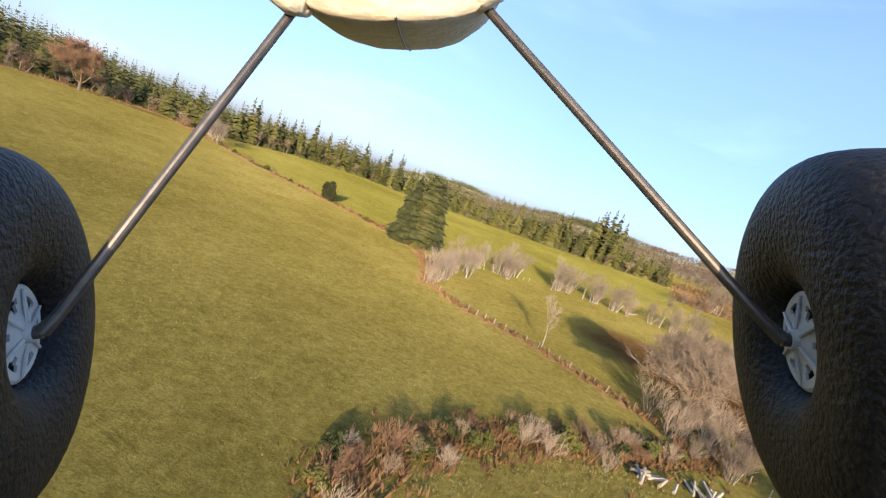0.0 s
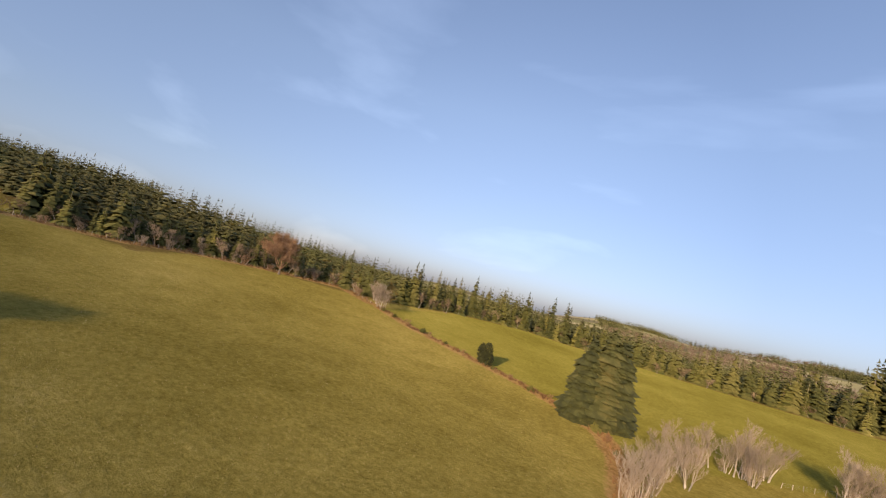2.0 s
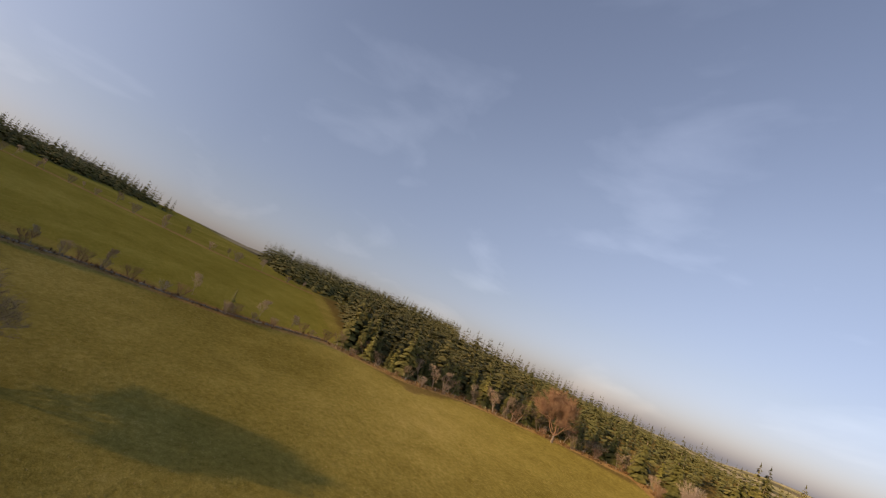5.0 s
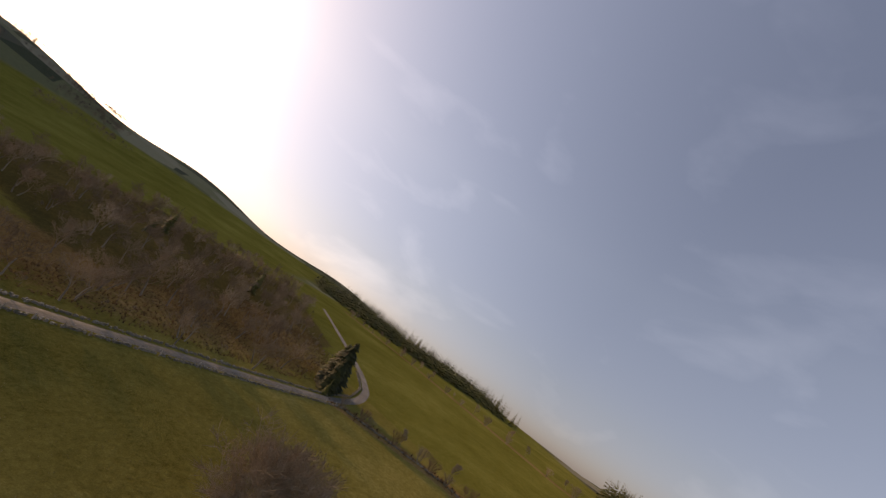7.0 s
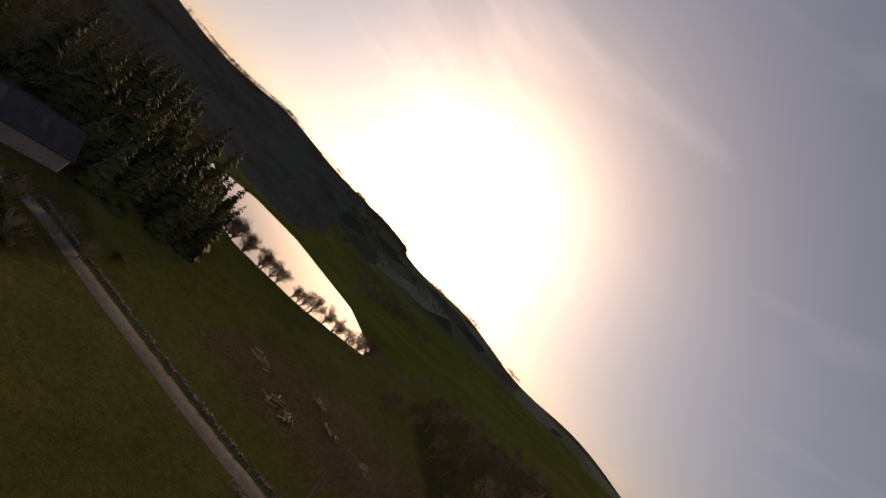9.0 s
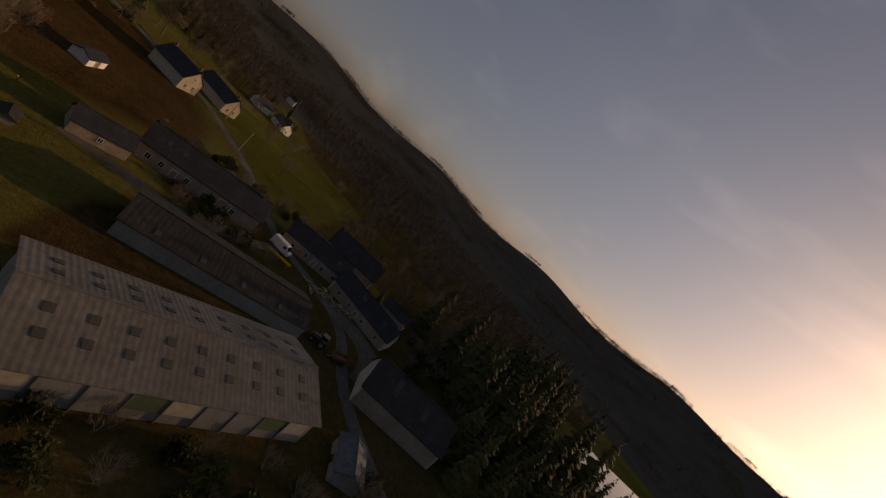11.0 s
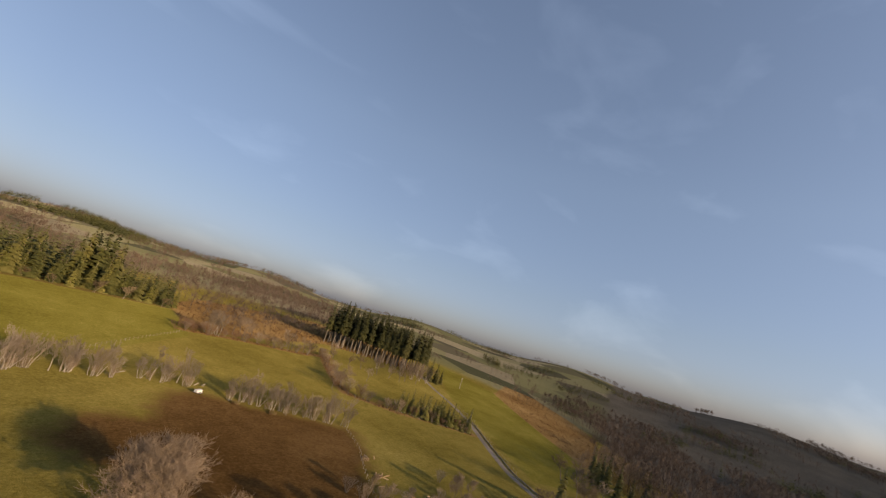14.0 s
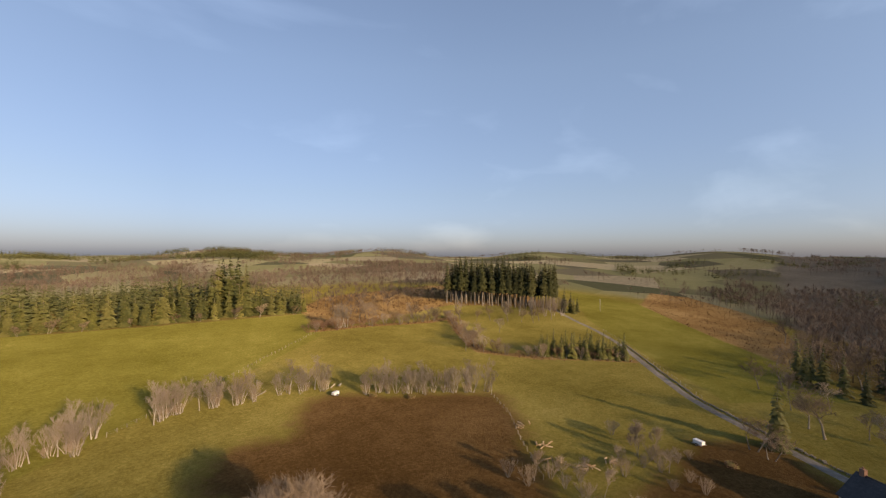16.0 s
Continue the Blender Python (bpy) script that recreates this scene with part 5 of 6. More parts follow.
gable_house("cream_house", 139, -6, bearing(132, -13, 146, 1), 17, 7.4, 3.8, 7.0, RENDER, SLATE, "long slate-roofed house with cream gable", "house", windows=[("w", -1.4, 1.2, 1.0, 1.2), ("w", 1.4, 1.2, 1.0, 1.2), ("s", -4, 1.2, 1, 1.2), ("s", 3, 1.2, 1, 1.2)], chimneys=(-7.4,), doors=[("s", 0, 1.0, 2.05)])
gable_house("slate_cottage", 60.5, -43.5, bearing(61, -33, 56, -51), 18, 7, 3.4, 6.4, PINKWALL, SLATE, "slate-roofed stone cottage in a farm row", "cottage", windows=[("s", px, 1, 0.9, 1.2) for px in (-6, -2, 3, 6.5)], rooflights=[(5.5, 0.42, 1.1, 0.22)], chimneys=(-8,), doors=[("s", 0.5, 1.0, 2.05)])
gable_house("slate_cottage", 47, -57.5, bearing(54, -51, 40, -64), 20, 7, 3.2, 6.2, PINKWALL, SLATE, "slate-roofed stone cottage with pale rooflights", "cottage", windows=[("s", px, 1, 0.9, 1.2) for px in (-7, -3, 2, 7)], rooflights=[(-2, 0.42, 1.4, 0.25), (6, 0.42, 0.9, 0.2)], chimneys=(9,), end_wall=RENDER, doors=[("s", -0.5, 1.0, 2.05)])
gable_house("stone_house", 71, -57, bearing(75, -48, 67, -66), 17, 8.5, 4.6, 8.6, PINKWALL, SLATE, "tall slate-roofed stone farmhouse with pale gable", "farmhouse", windows=[("e", -1.5, 1.2, 0.9, 1.3), ("e", 1.5, 1.2, 0.9, 1.3), ("e", 0, 4.6, 0.8, 1.1), ("s", -4, 1.2, 1, 1.3), ("s", 4, 1.2, 1, 1.3)], chimneys=(7.6, -7.6), end_wall=RENDER, doors=[("s", 0, 1.0, 2.05)])
gable_house("lean_barn", 60, -74, bearing(63, -70, 56, -78), 9, 5, 2.4, 4.2, BOARD, SLATE, "small dark outbuilding behind the cottages", "outbuilding")
gable_house("dark_barn", 16, -59, bearing(20, -49, 10.5, -68), 19, 10, 3.8, 8.0, PINKWALL, SLATE, "big dark slate-roofed barn with a pale gable", "barn", windows=[("e", 0, 4.6, 0.9, 1.0)], rooflights=[(-4, 0.35, 1.2, 0.5), (3, 0.35, 1.2, 0.35)], end_wall=RENDER, doors=[("e", -1.5, 2.6, 2.8)])
gable_house("tin_shed", 0.8, -44, bearing(0, 0, 6, -2), 7, 4.5, 2.1, 3.0, BOARD, TIN, "small open shed with a dull blue sheet roof", "shed", ribs=0.3)
gable_house("field_shelter", 82.5, 17, bearing(79, 18, 86, 16), 6.5, 4, 2.0, 2.9, WHITEWALL, SLATE, "small white-ended field shelter", "shelter", doors=[("s", 0, 1.4, 1.9)])
for cx, cy, tn, ln in ((203, -37, 30, 11), (209, -24, 120, 9), (214, -40, 20, 8)):
    gable_house("cottage", cx, cy, tn, ln, 6.5, 3.4, 6.2, WHITEWALL, SLATE, "pale cottage with slate roof below the farm", "cottage", windows=[("s", -2, 1.1, 0.9, 1.2), ("s", 2, 1.1, 0.9, 1.2), ("w", 0, 1.1, 0.9, 1.2)], chimneys=(0.6 * ln / 2,))
manor = gable_house("white_manor", 377, -54, 60, 8, 6, 5, 8, WHITEWALL, SLATE, "white two-storey manor among trees", "manor house", windows=[(sd, px, pz, 0.8, 1.2) for sd in "sw" for px in (-2, 0, 2) for pz in (0.8, 3.0)], chimneys=(-3, 3))
part("spire", join(box(-5.6, -1.2, 0, -4.1, 0.3, 7), tube((-4.85, -0.45, 7), (-4.85, -0.45, 11), 1.0, 0.05, 8)), SLATE, manor)
for cx, cy, tn in ((98, -176, 15), (104, -188, 80), (93, -206, 40)):
    gable_house("far_cottage", cx, cy, tn, 9, 6, 3.2, 5.8, WHITEWALL, SLATE, "white cottage down in the valley", "cottage", windows=[("s", -2, 1.1, 0.9, 1.2), ("s", 2, 1.1, 0.9, 1.2)], chimneys=(3,))


# ---- farm clutter ----
def wheel(parent, x, y, r, w):
    t = part("wheel", tube((x, y - w / 2, r), (x, y + w / 2, r), r, r, 14), RUBBER, parent)
    part("rim", tube((x, y - w / 2 - 0.01, r), (x, y + w / 2 + 0.01, r), r * 0.58, r * 0.58, 10), STEEL, t)
    return t


def van(x, y, turn):
    t = root("van", x, y, height(x, y) + 0.14, turn)
    prof = [(-2.7, 0.4), (-2.7, 2.3), (-2.55, 2.42), (1.2, 2.42), (1.55, 2.3), (2.15, 1.35), (2.75, 1.15), (2.85, 0.85), (2.85, 0.4)]
    v = [(a, s * (0.98 if b < 2 else 0.86), b) for s in (-1, 1) for a, b in prof]
    n = len(prof)
    part("body", (v, [tuple(range(n)), tuple(range(2 * n - 1, n - 1, -1))] + [(i, n + i, n + (i + 1) % n, (i + 1) % n) for i in range(n)]), WHITEPAINT, t)
    part("windscreen", ([(1.6, -0.8, 2.26), (1.6, 0.8, 2.26), (2.2, 0.86, 1.4), (2.2, -0.86, 1.4)], [(0, 3, 2, 1)]), GLASS, t)
    for s in (-1, 1):
        part("side_window", box(0.75, s * 0.99 - 0.02, 1.4, 1.5, s * 0.99 + 0.02, 2.0), GLASS, t)
        part("headlight", box(2.8, s * 0.75 - 0.16, 0.8, 2.88, s * 0.75 + 0.16, 1.0), SKYLIGHT, t)
        for px in (-1.75, 1.9):
            wheel(t, px, s * 0.88, 0.34, 0.24)
    part("bumper", box(2.84, -0.95, 0.35, 2.95, 0.95, 0.6), RUBBER, t)
    return tagged(t, "white panel van parked in the farmyard", "van")


def boom(x, y, turn):
    t = root("yellow_conveyor", x, y, height(x, y) + 0.1, turn)
    part("beam", join(box(-3.2, -0.35, 0.9, 3.2, -0.25, 1.25), box(-3.2, 0.25, 0.9, 3.2, 0.35, 1.25), box(-3.2, -0.25, 0.9, 3.2, 0.25, 0.98)), YELLOW, t)
    for px in (-2.6, 0, 2.6):
        part("leg", join(box(px - 0.06, -0.4, 0, px + 0.06, -0.28, 0.9), box(px - 0.06, 0.28, 0, px + 0.06, 0.4, 0.9)), YELLOW, t)
    for px in (-3.1, 3.1):
        part("roller", tube((px, -0.25, 1.1), (px, 0.25, 1.1), 0.14, 0.14, 10), RUBBER, t)
    return tagged(t, "long yellow conveyor beside the shed", "conveyor")


def feed_ring(x, y, label):
    t = root("feed_ring", x, y, height(x, y), rnd.uniform(0, 90))
    for h in (0.25, 0.6, 1.05):
        part("hoop", join_fast([tube((math.cos(a) * 1.2, math.sin(a) * 1.2, h), (math.cos(a + 0.393) * 1.2, math.sin(a + 0.393) * 1.2, h), 0.035, 0.035, 4) for a in (i * 0.3927 for i in range(16))]), RUST, t)
    for i in range(10):
        a = i * 0.6283
        part("bar", tube((math.cos(a) * 1.2, math.sin(a) * 1.2, 0), (math.cos(a) * 1.2, math.sin(a) * 1.2, 1.1), 0.03, 0.03, 4), RUST, t)
    part("hay", leafy_shape(0.9, 1.3, random.Random(int(x)), 120, 0.3), STRAW, t)
    return tagged(t, label, "feed ring", "cattle feeders")


def trough(x, y, turn):
    t = root("water_tank", x, y, height(x, y), turn)
    part("tank", join(box(-1.2, -0.6, 0.5, 1.2, 0.6, 1.3)), WHITEWALL, t)
    part("frame", join(box(-1.3, -0.9, 0.35, 1.3, -0.75, 0.5), box(-1.3, 0.75, 0.35, 1.3, 0.9, 0.5), box(-0.1, -0.75, 0.35, 0.1, 0.75, 0.5)), STEEL, t)
    for s in (-1, 1):
        wheel(t, 0.0, s * 0.95, 0.36, 0.2)
    return tagged(t, "white water bowser in the muddy field", "water tank")


def timber_stack(x, y, turn, n, ln, label, material=LOGS, seed=1):
    r2 = random.Random(seed)
    t = root("log_pile", x, y, height(x, y), turn)
    for i in range(n):
        r = r2.uniform(0.1, 0.2)
        a, q = r2.gauss(0, 0.5), r2.uniform(0, 0.7)
        px, py = r2.gauss(0, 1.2), r2.gauss(0, 0.9)
        dx, dy = math.cos(a) * ln / 2 * r2.uniform(0.6, 1), math.sin(a) * ln / 2
        part("log", tube((px - dx, py - dy, q + 0.1), (px + dx, py + dy, q + r2.uniform(0.1, 0.5)), r, r * 0.85, 7), material, t)
    return tagged(t, label, "log pile", "log piles")


def pole(x, y, h, label):
    t = root("utility_pole", x, y, height(x, y))
    part("shaft", tube((0, 0, -0.3), (0, 0, h), 0.17, 0.11, 8), POLE, t)
    part("cross_arm", box(-0.9, -0.06, h - 0.6, 0.9, 0.06, h - 0.46), POLE, t)
    for px in (-0.8, 0, 0.8):
        part("insulator", tube((px, 0, h - 0.46), (px, 0, h - 0.22), 0.05, 0.035, 6), WHITEWALL, t)
    return tagged(t, label, "utility pole", "utility poles")


van(54.4, -33.6, bearing(57, -30, 52, -37))
boom(48.6, -33.0, bearing(50, -30, 47.5, -36))
feed_ring(93.5, 124, "rusty round cattle feed ring with hay")
feed_ring(102.5, 115, "rusty round cattle feed ring with hay")
feed_ring(129.5, 32.5, "rusty round feed ring in farm mud")
trough(84.5, 132.5, 20)
trough(136.5, 41, 70)
timber_stack(27, 46.5, 20, 9, 2.4, "heap of pale sawn logs in the clearing", TIMBER, 3)
timber_stack(34, 46, 70, 12, 2.8, "heap of pale boards and logs in scrub", TIMBER, 4)
timber_stack(31, 29.5, 40, 9, 3.0, "pale logs lying in the clearing", LOGS, 5)
for i, (lx, ly) in enumerate(((46, -43), (47, -47), (45.5, -51), (44.5, -54))):
    timber_stack(lx, ly, 60 + 20 * i, 14, 2.2, "heap of split firewood beside the lane", LOGS, 10 + i)
for i, (lx, ly) in enumerate(((-43, -74), (-52, -64), (-56, -62), (-66, -72), (-75, -70), (-60, -80))):
    timber_stack(lx, ly, 40 * i, 12, 2.6, "heap of orange-brown brash and logs", LOGS, 20 + i)
for i, (lx, ly) in enumerate(((106, 66), (101, 60), (112, 78), (104, 54), (110, 51))):
    timber_stack(lx, ly, 50 * i, 9, 1.8, "small heap of orange-brown cut brush", LOGS, 40 + i)
timber_stack(66, 147, 15, 3, 5.0, "fallen pale trunk by the birch row", TIMBER, 31)
timber_stack(88, 139, 40, 3, 4.0, "fallen pale trunk by the birch row", TIMBER, 32)
pole(330, 165, 9, "pale concrete utility pole in pasture")
pole(40, -150, 9, "pale utility pole above the lake")
pole(126, -12, 7, "utility pole by the cream houses")
pole(103.5, -19, 7, "utility pole beside the lane above the farm")


def tractor(x, y, turn):
    t = root("tractor", x, y, height(x, y) + 0.1, turn)
    part("chassis", box(-1.3, -0.32, 0.55, 1.75, 0.32, 0.95), RUBBER, t)
    hood = [(0.1, 0.95), (0.1, 1.62), (1.3, 1.55), (1.8, 1.4), (1.85, 0.95)]
    v = [(a, q * 0.36, b) for q in (-1, 1) for a, b in hood]
    part("bonnet", (v, [(0, 1, 2, 3, 4), (9, 8, 7, 6, 5)] + [(i, i + 5, (i + 1) % 5 + 5, (i + 1) % 5) for i in range(5)]), TIN, t)
    cab = part("cab", join(box(-1.25, -0.7, 2.35, 0.15, 0.7, 2.48), *[box(px - 0.04, q - 0.04, 1.0, px + 0.04, q + 0.04, 2.347) for px in (-1.2, 0.1) for q in (-0.65, 0.65)]), TIN, t)
    part("glass", join(box(0.05, -0.6, 1.3, 0.07, 0.6, 2.3), box(-1.2, -0.66, 1.3, 0.0, -0.64, 2.3), box(-1.2, 0.64, 1.3, 0.0, 0.66, 2.3)), GLASS, cab)
    part("seat", join(box(-0.9, -0.25, 0.953, -0.4, 0.25, 1.15), box(-0.95, -0.25, 1.153, -0.85, 0.25, 1.6)), RUBBER, cab)
    part("exhaust", tube((0.6, 0.3, 1.5), (0.6, 0.3, 2.5), 0.04, 0.04, 8), STEEL, t)
    for q in (-1, 1):
        wheel(t, -0.85, q * 0.85, 0.78, 0.42)
        wheel(t, 1.35, q * 0.75, 0.48, 0.3)
        part("mudguard", box(-1.4, q * 0.85 - 0.22, 1.6, -0.3, q * 0.85 + 0.22, 1.66), TIN, t)
    return tagged(t, "dark farm tractor parked behind the long shed", "tractor")


def trailer(x, y, turn):
    t = root("farm_trailer", x, y, height(x, y) + 0.1, turn)
    part("bed", box(-2.0, -1.0, 0.75, 2.0, 1.0, 0.88), RUST, t)
    for a in ((-2.0, -1.0, 2.0, -0.93), (-2.0, 0.93, 2.0, 1.0), (-2.0, -0.927, -1.93, 0.927), (1.93, -0.927, 2.0, 0.927)):
        part("side_board", box(a[0], a[1], 0.883, a[2], a[3], 1.4), RUST, t)
    part("drawbar", tube((2.0, 0, 0.7), (3.3, 0, 0.45), 0.06, 0.05, 8), STEEL, t)
    for q in (-1, 1):
        wheel(t, -0.4, q * 1.12, 0.42, 0.22)
    return tagged(t, "rusty two-wheeled farm trailer in the yard", "trailer")


def sheet_stack(x, y, turn):
    t = root("covered_stack", x, y, height(x, y), turn)
    part("pallet", join(*[box(-1.6 + 0.8 * i, -0.8, 0, -1.1 + 0.8 * i, 0.8, 0.14) for i in range(4)]), TIMBER, t)
    part("sheet", leafy_sheet(3.4, 1.9, 0.85, 5), GREENSHEET, t, "creased green tarpaulin")
    return tagged(t, "pallet stack under a bright green tarpaulin", "covered stack")


def leafy_sheet(w, d, h, seed):
    """A creased cloth that hangs over a stack."""
    r2, n, m = random.Random(seed), 12, 9
    verts = []
    for j in range(m + 1):
        for i in range(n + 1):
            u, q = 2 * i / n - 1, 2 * j / m - 1
            drop = max(abs(u), abs(q)) ** 6
            verts.append((u * w / 2, q * d / 2, 0.16 + h * (1 - 0.8 * drop) + r2.gauss(0, 0.035)))
    faces = [(k, k + 1, k + n + 2, k + n + 1) for j in range(m) for k in range(j * (n + 1), j * (n + 1) + n)]
    return verts, faces


GREENSHEET = mat("green_tarpaulin", [(0.02, 0.11, 0.03), (0.03, 0.16, 0.045), (0.05, 0.2, 0.06)], 3.0, 0.5, 0.1)
tractor(26.5, -42.0, 60)
trailer(24.5, -47.0, 100)
sheet_stack(41.0, -11.5, 80)
gable_house("animal_pen", 38, 12, 15, 3.2, 2.2, 1.2, 1.7, TIMBER, FIBRE_OLD, "small weathered timber animal shelter in the paddock", "shelter")


# ---- the model aircraft, as it flies at the start of the shot ----
FOAM = mat("cream_foam", [(0.55, 0.47, 0.33), (0.68, 0.6, 0.46), (0.76, 0.7, 0.58)], 60.0, 0.7, 0.1, second=12.0)
TYRE = mat("dark_foam_tyre", [(0.0025, 0.003, 0.005), (0.005, 0.006, 0.008), (0.024, 0.022, 0.019)], 520.0, 0.55, 0.9, bump_scale=420.0, second=45.0, spec=0.25)
for node in TYRE.node_tree.nodes:
    if node.type == "BUMP":
        node.inputs["Distance"].default_value = 0.0016
RIM = mat("pale_plastic_rim", [(0.4, 0.4, 0.39), (0.55, 0.55, 0.53)], 80.0, 0.5, 0.05)
ROD = mat("steel_gear_wire", [(0.08, 0.075, 0.07), (0.15, 0.135, 0.12)], 300.0, 0.5, 0, metal=0.7)
BLADE = mat("grey_propeller", [(0.06, 0.06, 0.065), (0.1, 0.1, 0.105)], 50.0, 0.4, 0)


def lathe(profile, axis_x, n=40):
    """A body turned about an axis along x."""
    v = [(axis_x + a, math.cos(2 * math.pi * j / n) * r, math.sin(2 * math.pi * j / n) * r) for a, r in profile for j in range(n)]
    m = len(profile)
    return v, [(n * i + j, n * i + (j + 1) % n, n * ((i + 1) % m) + (j + 1) % n, n * ((i + 1) % m) + j) for i in range(m) for j in range(n)]


def rim_face(r, holes=6):
    """A dished wheel disc with a row of diamond-shaped holes, turned about x."""
    n, radii = 48, (0.0, 0.0042, 0.0088, 0.0112, 0.0136, r - 0.0012, r)
    dish = (-0.0015, -0.0015, -0.0002, 0.0, 0.0, 0.0002, 0.001)
    verts = [(dish[k] + e, math.cos(2 * math.pi * j / n) * q, math.sin(2 * math.pi * j / n) * q) for e in (0.0, 0.0009) for k, q in enumerate(radii) for j in range(n)]
    faces, gone, size = [], set(), n * len(radii)
    for k in range(len(radii) - 1):
        for j in range(n):
            spot = j % (n // holes)
            if (k == 2 and 3 <= spot <= 4) or (k == 3 and 2 <= spot <= 5):
                gone.add((k, j))
                continue
            a, b, c, d = n * k + j, n * k + (j + 1) % n, n * (k + 1) + (j + 1) % n, n * (k + 1) + j
            faces += [(a, b, c, d), (size + d, size + c, size + b, size + a)]
    for k, j in gone:
        ring = ((k, j, k, (j + 1) % n, (k - 1, j)), (k + 1, (j + 1) % n, k + 1, j, (k + 1, j)), (k + 1, j, k, j, (k, (j - 1) % n)), (k, (j + 1) % n, k + 1, (j + 1) % n, (k, (j + 1) % n)))
        for ka, ja, kb, jb, beside in ring:
            if beside not in gone:
                faces.append((n * ka + ja, n * kb + jb, size + n * kb + jb, size + n * ka + ja))
    return verts, faces


craft = new("model_aircraft")
craft.matrix_world = gaze(*PATH[0][1:])
for s, face, toe, top in ((-1, Vector((-0.1502, -0.0300, -0.15)), 25, Vector((-0.0722, 0.1117, -0.2))), (1, Vector((0.1277, -0.0326, -0.15)), 20, Vector((0.0212, 0.1138, -0.2)))):
    turn = Euler((0, (-radians(toe) if s > 0 else math.pi + radians(toe)), 0))
    axis = turn.to_matrix() @ Vector((1, 0, 0))
    w = part("wheel", lathe([(-0.0095, 0.0176), (0.012, 0.0176), (0.012, 0.0045), (-0.006, 0.0045), (-0.006, 0.0168), (-0.0095, 0.0168)], 0), RIM, craft, "pale plastic wheel rim")
    w.location, w.rotation_euler = face + axis * 0.0105, turn
    ringp = [(0.0005 + math.copysign(0.0195 * abs(math.cos(a)) ** 0.7, math.cos(a)), 0.0415 + math.copysign(0.0245 * abs(math.sin(a)) ** 0.85, math.sin(a))) for a in (2 * math.pi * i / 36 for i in range(36))]
    tyre = part("tyre", lathe(ringp, 0, 72), TYRE, w, "dark pitted foam tyre")
    tyre.data.polygons.foreach_set("use_smooth", [True] * len(tyre.data.polygons))
    disc = part("rim_disc", rim_face(0.0176), RIM, w, "pale plastic disc with diamond holes")
    disc.location = (-0.0105, 0, 0)
    for k in range(6):
        a = 2 * math.pi * (k + 0.0) / 6
        part("rib", join(tube((-0.0122, math.cos(a) * 0.004, math.sin(a) * 0.004), (-0.0108, math.cos(a) * 0.0158, math.sin(a) * 0.0158), 0.0008, 0.0006, 6)), RIM, w)
    # added black disc makes the shade seen through the rim holes
    part("hub_back", tube((-0.0062, 0, 0), (-0.0058, 0, 0), 0.0165, 0.0165, 24), RUBBER, w, "black disc standing in for the shade inside the wheel")
    part("boss", tube((-0.0140, 0, 0), (-0.0105, 0, 0), 0.0034, 0.0042, 18), RIM, w)
    part("collar", tube((-0.0165, 0, 0), (-0.0138, 0, 0), 0.0025, 0.0025, 14), ROD, w, "grub-screwed steel collar")
    part("axle", tube((-0.0185, 0, 0), (0.01, 0, 0), 0.0014, 0.0014, 12), ROD, w)
    foot = face - axis * 0.0065
    pts = [foot + (top - foot) * q for q in (0.0, 0.04, 0.5, 1.06)]
    pts[0] = foot + axis * 0.001
    part("gear_strut", chain([(tuple(a), tuple(b), 0.0022, 0.0022, 0) for a, b in zip(pts, pts[1:])], 0.0022, 14), ROD, craft, "straight steel landing gear wire")
    mount = part("strut_mount", lathe([(-0.012, 0.003), (-0.008, 0.0085), (0.004, 0.0095), (0.012, 0.006), (0.012, 0.002), (-0.012, 0.002)], 0, 18), FOAM, craft, "brown-stained foam bulge round the strut")
    mount.location, mount.rotation_euler = top + Vector((-s * 0.001, 0.0075, 0.006)), (0, 0, 0.6 * s)
    mount.data.polygons.foreach_set("use_smooth", [True] * len(mount.data.polygons))
ridge = [(-0.0215, 0.145 - 0.04 * (1 - 0.6 * q * q) + 0.0135 * q - 0.0002, -0.19 - 0.11 * q) for q in (0.0, 0.2, 0.4, 0.6, 0.8)]
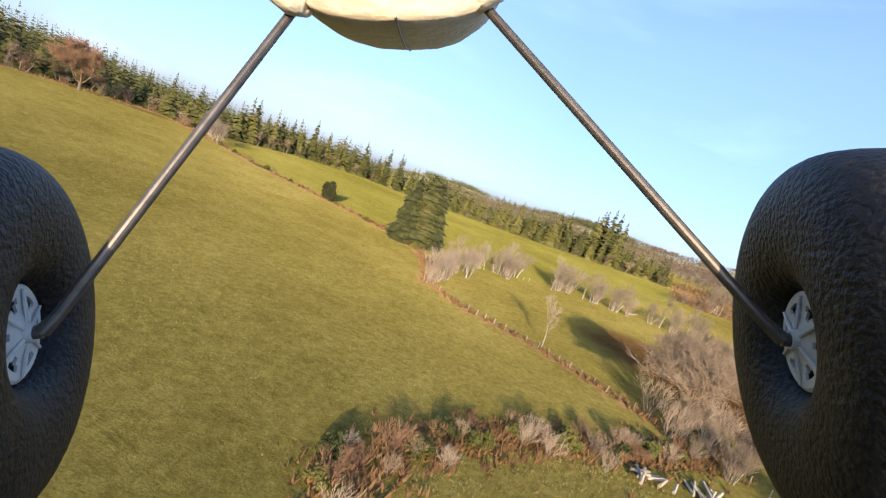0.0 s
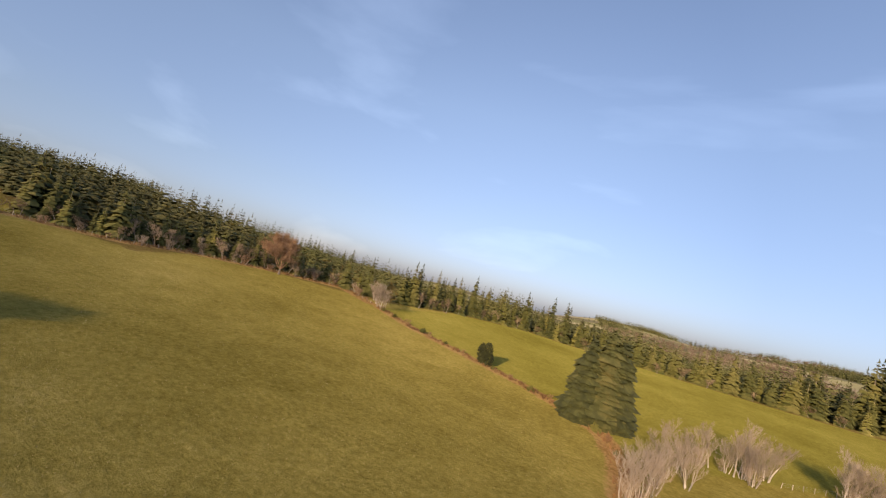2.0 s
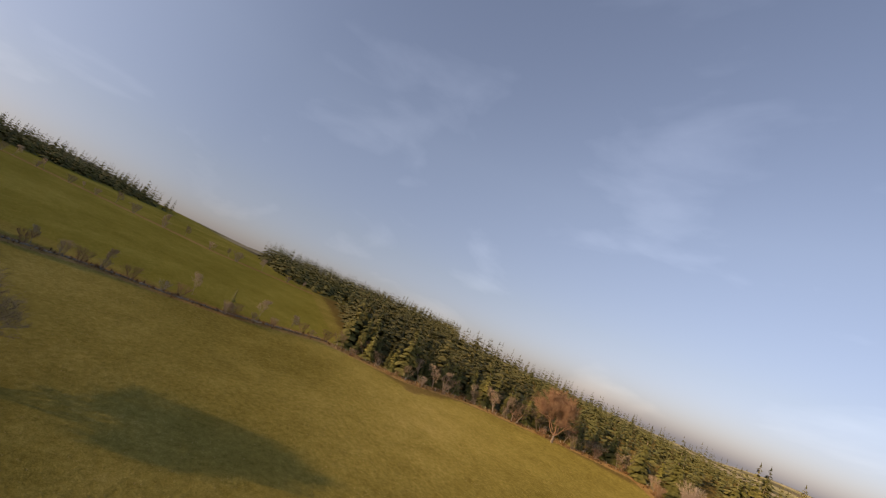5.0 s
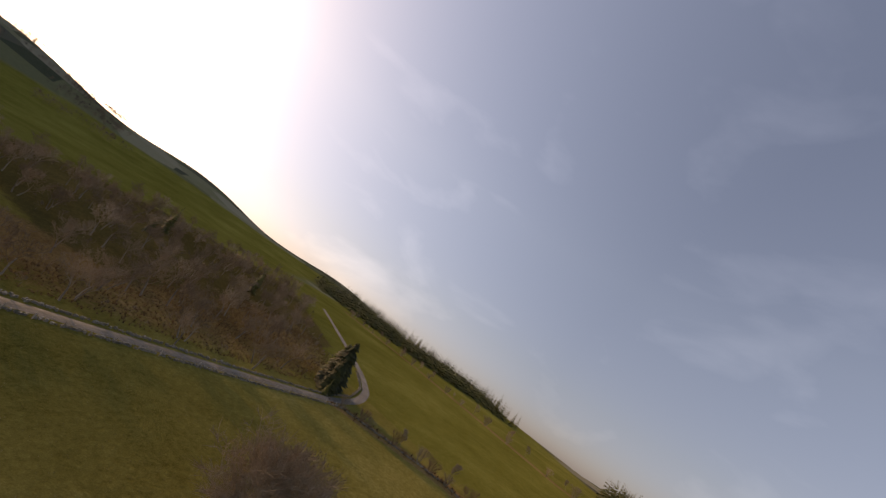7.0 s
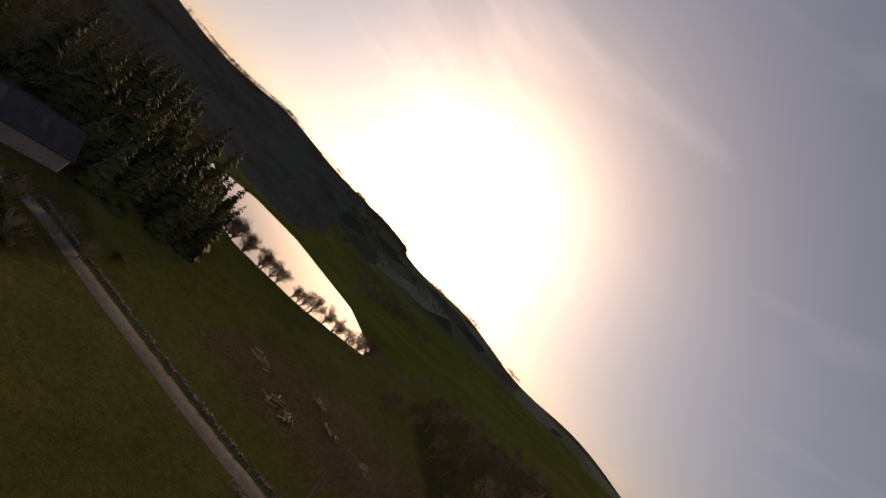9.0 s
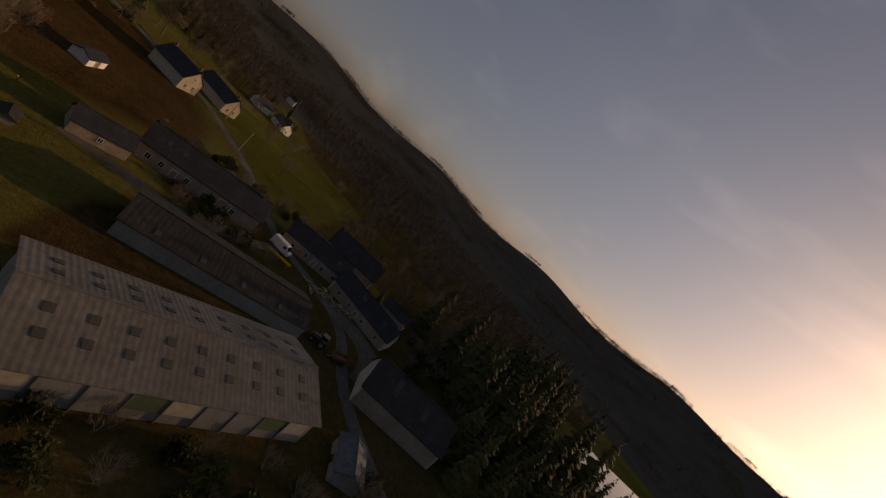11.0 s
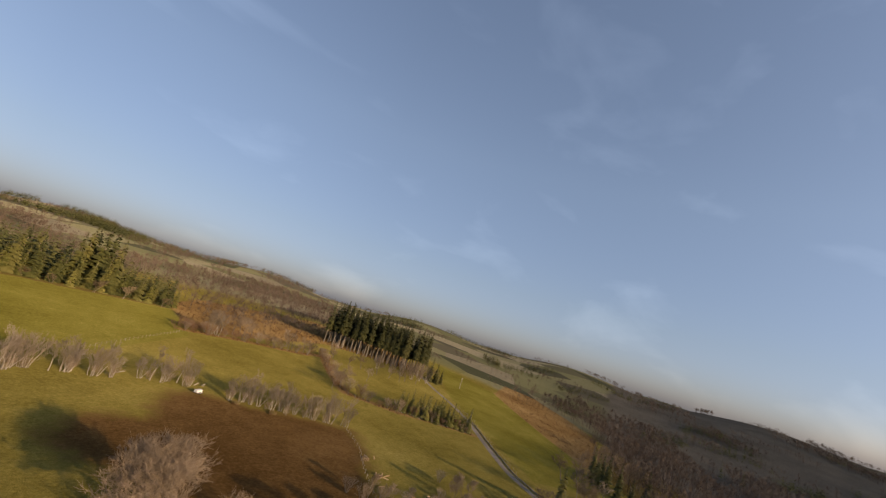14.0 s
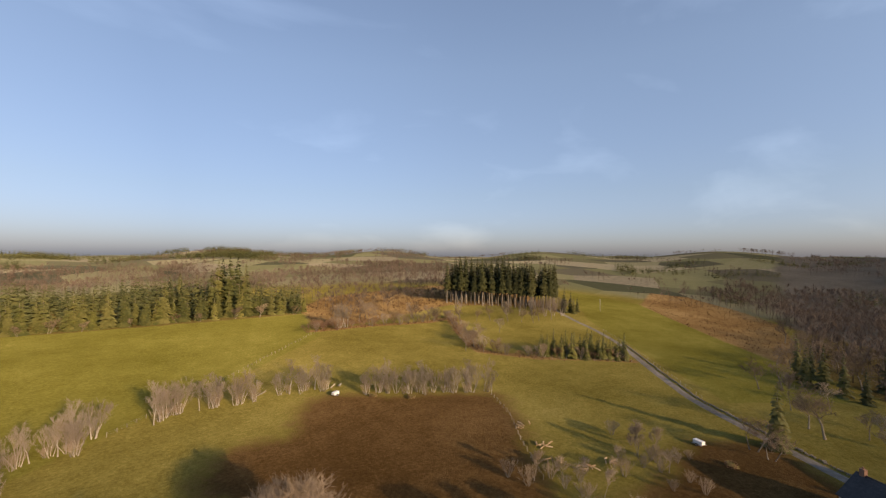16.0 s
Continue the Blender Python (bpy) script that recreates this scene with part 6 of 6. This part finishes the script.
part("seam", chain([(a, b, 0.0005, 0.0005, 0) for a, b in zip(ridge, ridge[1:])], 0.0005, 5), ROD, craft, "dark moulding seam under the nose")
nose_v, nose_f, rings, around = [], [], 9, 20
for i in range(rings):
    q = i / (rings - 1)
    half_w, half_h = 0.057 * (1 - 0.5 * q ** 2), 0.04 * (1 - 0.6 * q ** 2)
    for j in range(around):
        a = 2 * math.pi * j / around
        nose_v.append((-0.0215 + math.copysign(abs(math.cos(a)) ** 0.7, math.cos(a)) * half_w, 0.145 + math.copysign(abs(math.sin(a)) ** 0.7, math.sin(a)) * half_h + 0.0135 * q, -0.19 - 0.11 * q))
    if i:
        nose_f += [(around * (i - 1) + j, around * i + j, around * i + (j + 1) % around, around * (i - 1) + (j + 1) % around) for j in range(around)]
nose_f += [tuple(range(around)), tuple(range(around * rings - 1, around * (rings - 1) - 1, -1))]
nose = part("fuselage_nose", (nose_v, nose_f), FOAM, craft, "cream foam fuselage nose")
nose.data.polygons.foreach_set("use_smooth", [True] * len(nose.data.polygons))
prop = part("propeller", tube((-0.019, 0.2, -0.3), (-0.019, 0.2, -0.33), 0.012, 0.006, 14), BLADE, craft)
for s in (-1, 1):
    part("blade", ([(-0.019, 0.196, -0.312), (-0.019 + s * 0.05, 0.192, -0.31), (-0.019 + s * 0.115, 0.201, -0.312), (-0.019 + s * 0.118, 0.205, -0.313), (-0.019 + s * 0.05, 0.208, -0.316), (-0.019, 0.204, -0.314),
                    (-0.019, 0.196, -0.315), (-0.019 + s * 0.05, 0.192, -0.313), (-0.019 + s * 0.115, 0.201, -0.3145), (-0.019 + s * 0.118, 0.205, -0.3155), (-0.019 + s * 0.05, 0.208, -0.319), (-0.019, 0.204, -0.317)],
                   [(0, 1, 4, 5), (1, 2, 3, 4), (6, 11, 10, 7), (7, 10, 9, 8)] + [(i, i + 6, (i + 1) % 6 + 6, (i + 1) % 6) for i in range(6)]), BLADE, prop)
tagged(craft, "flying model aircraft with foam tyres on wire landing gear", "model aircraft")
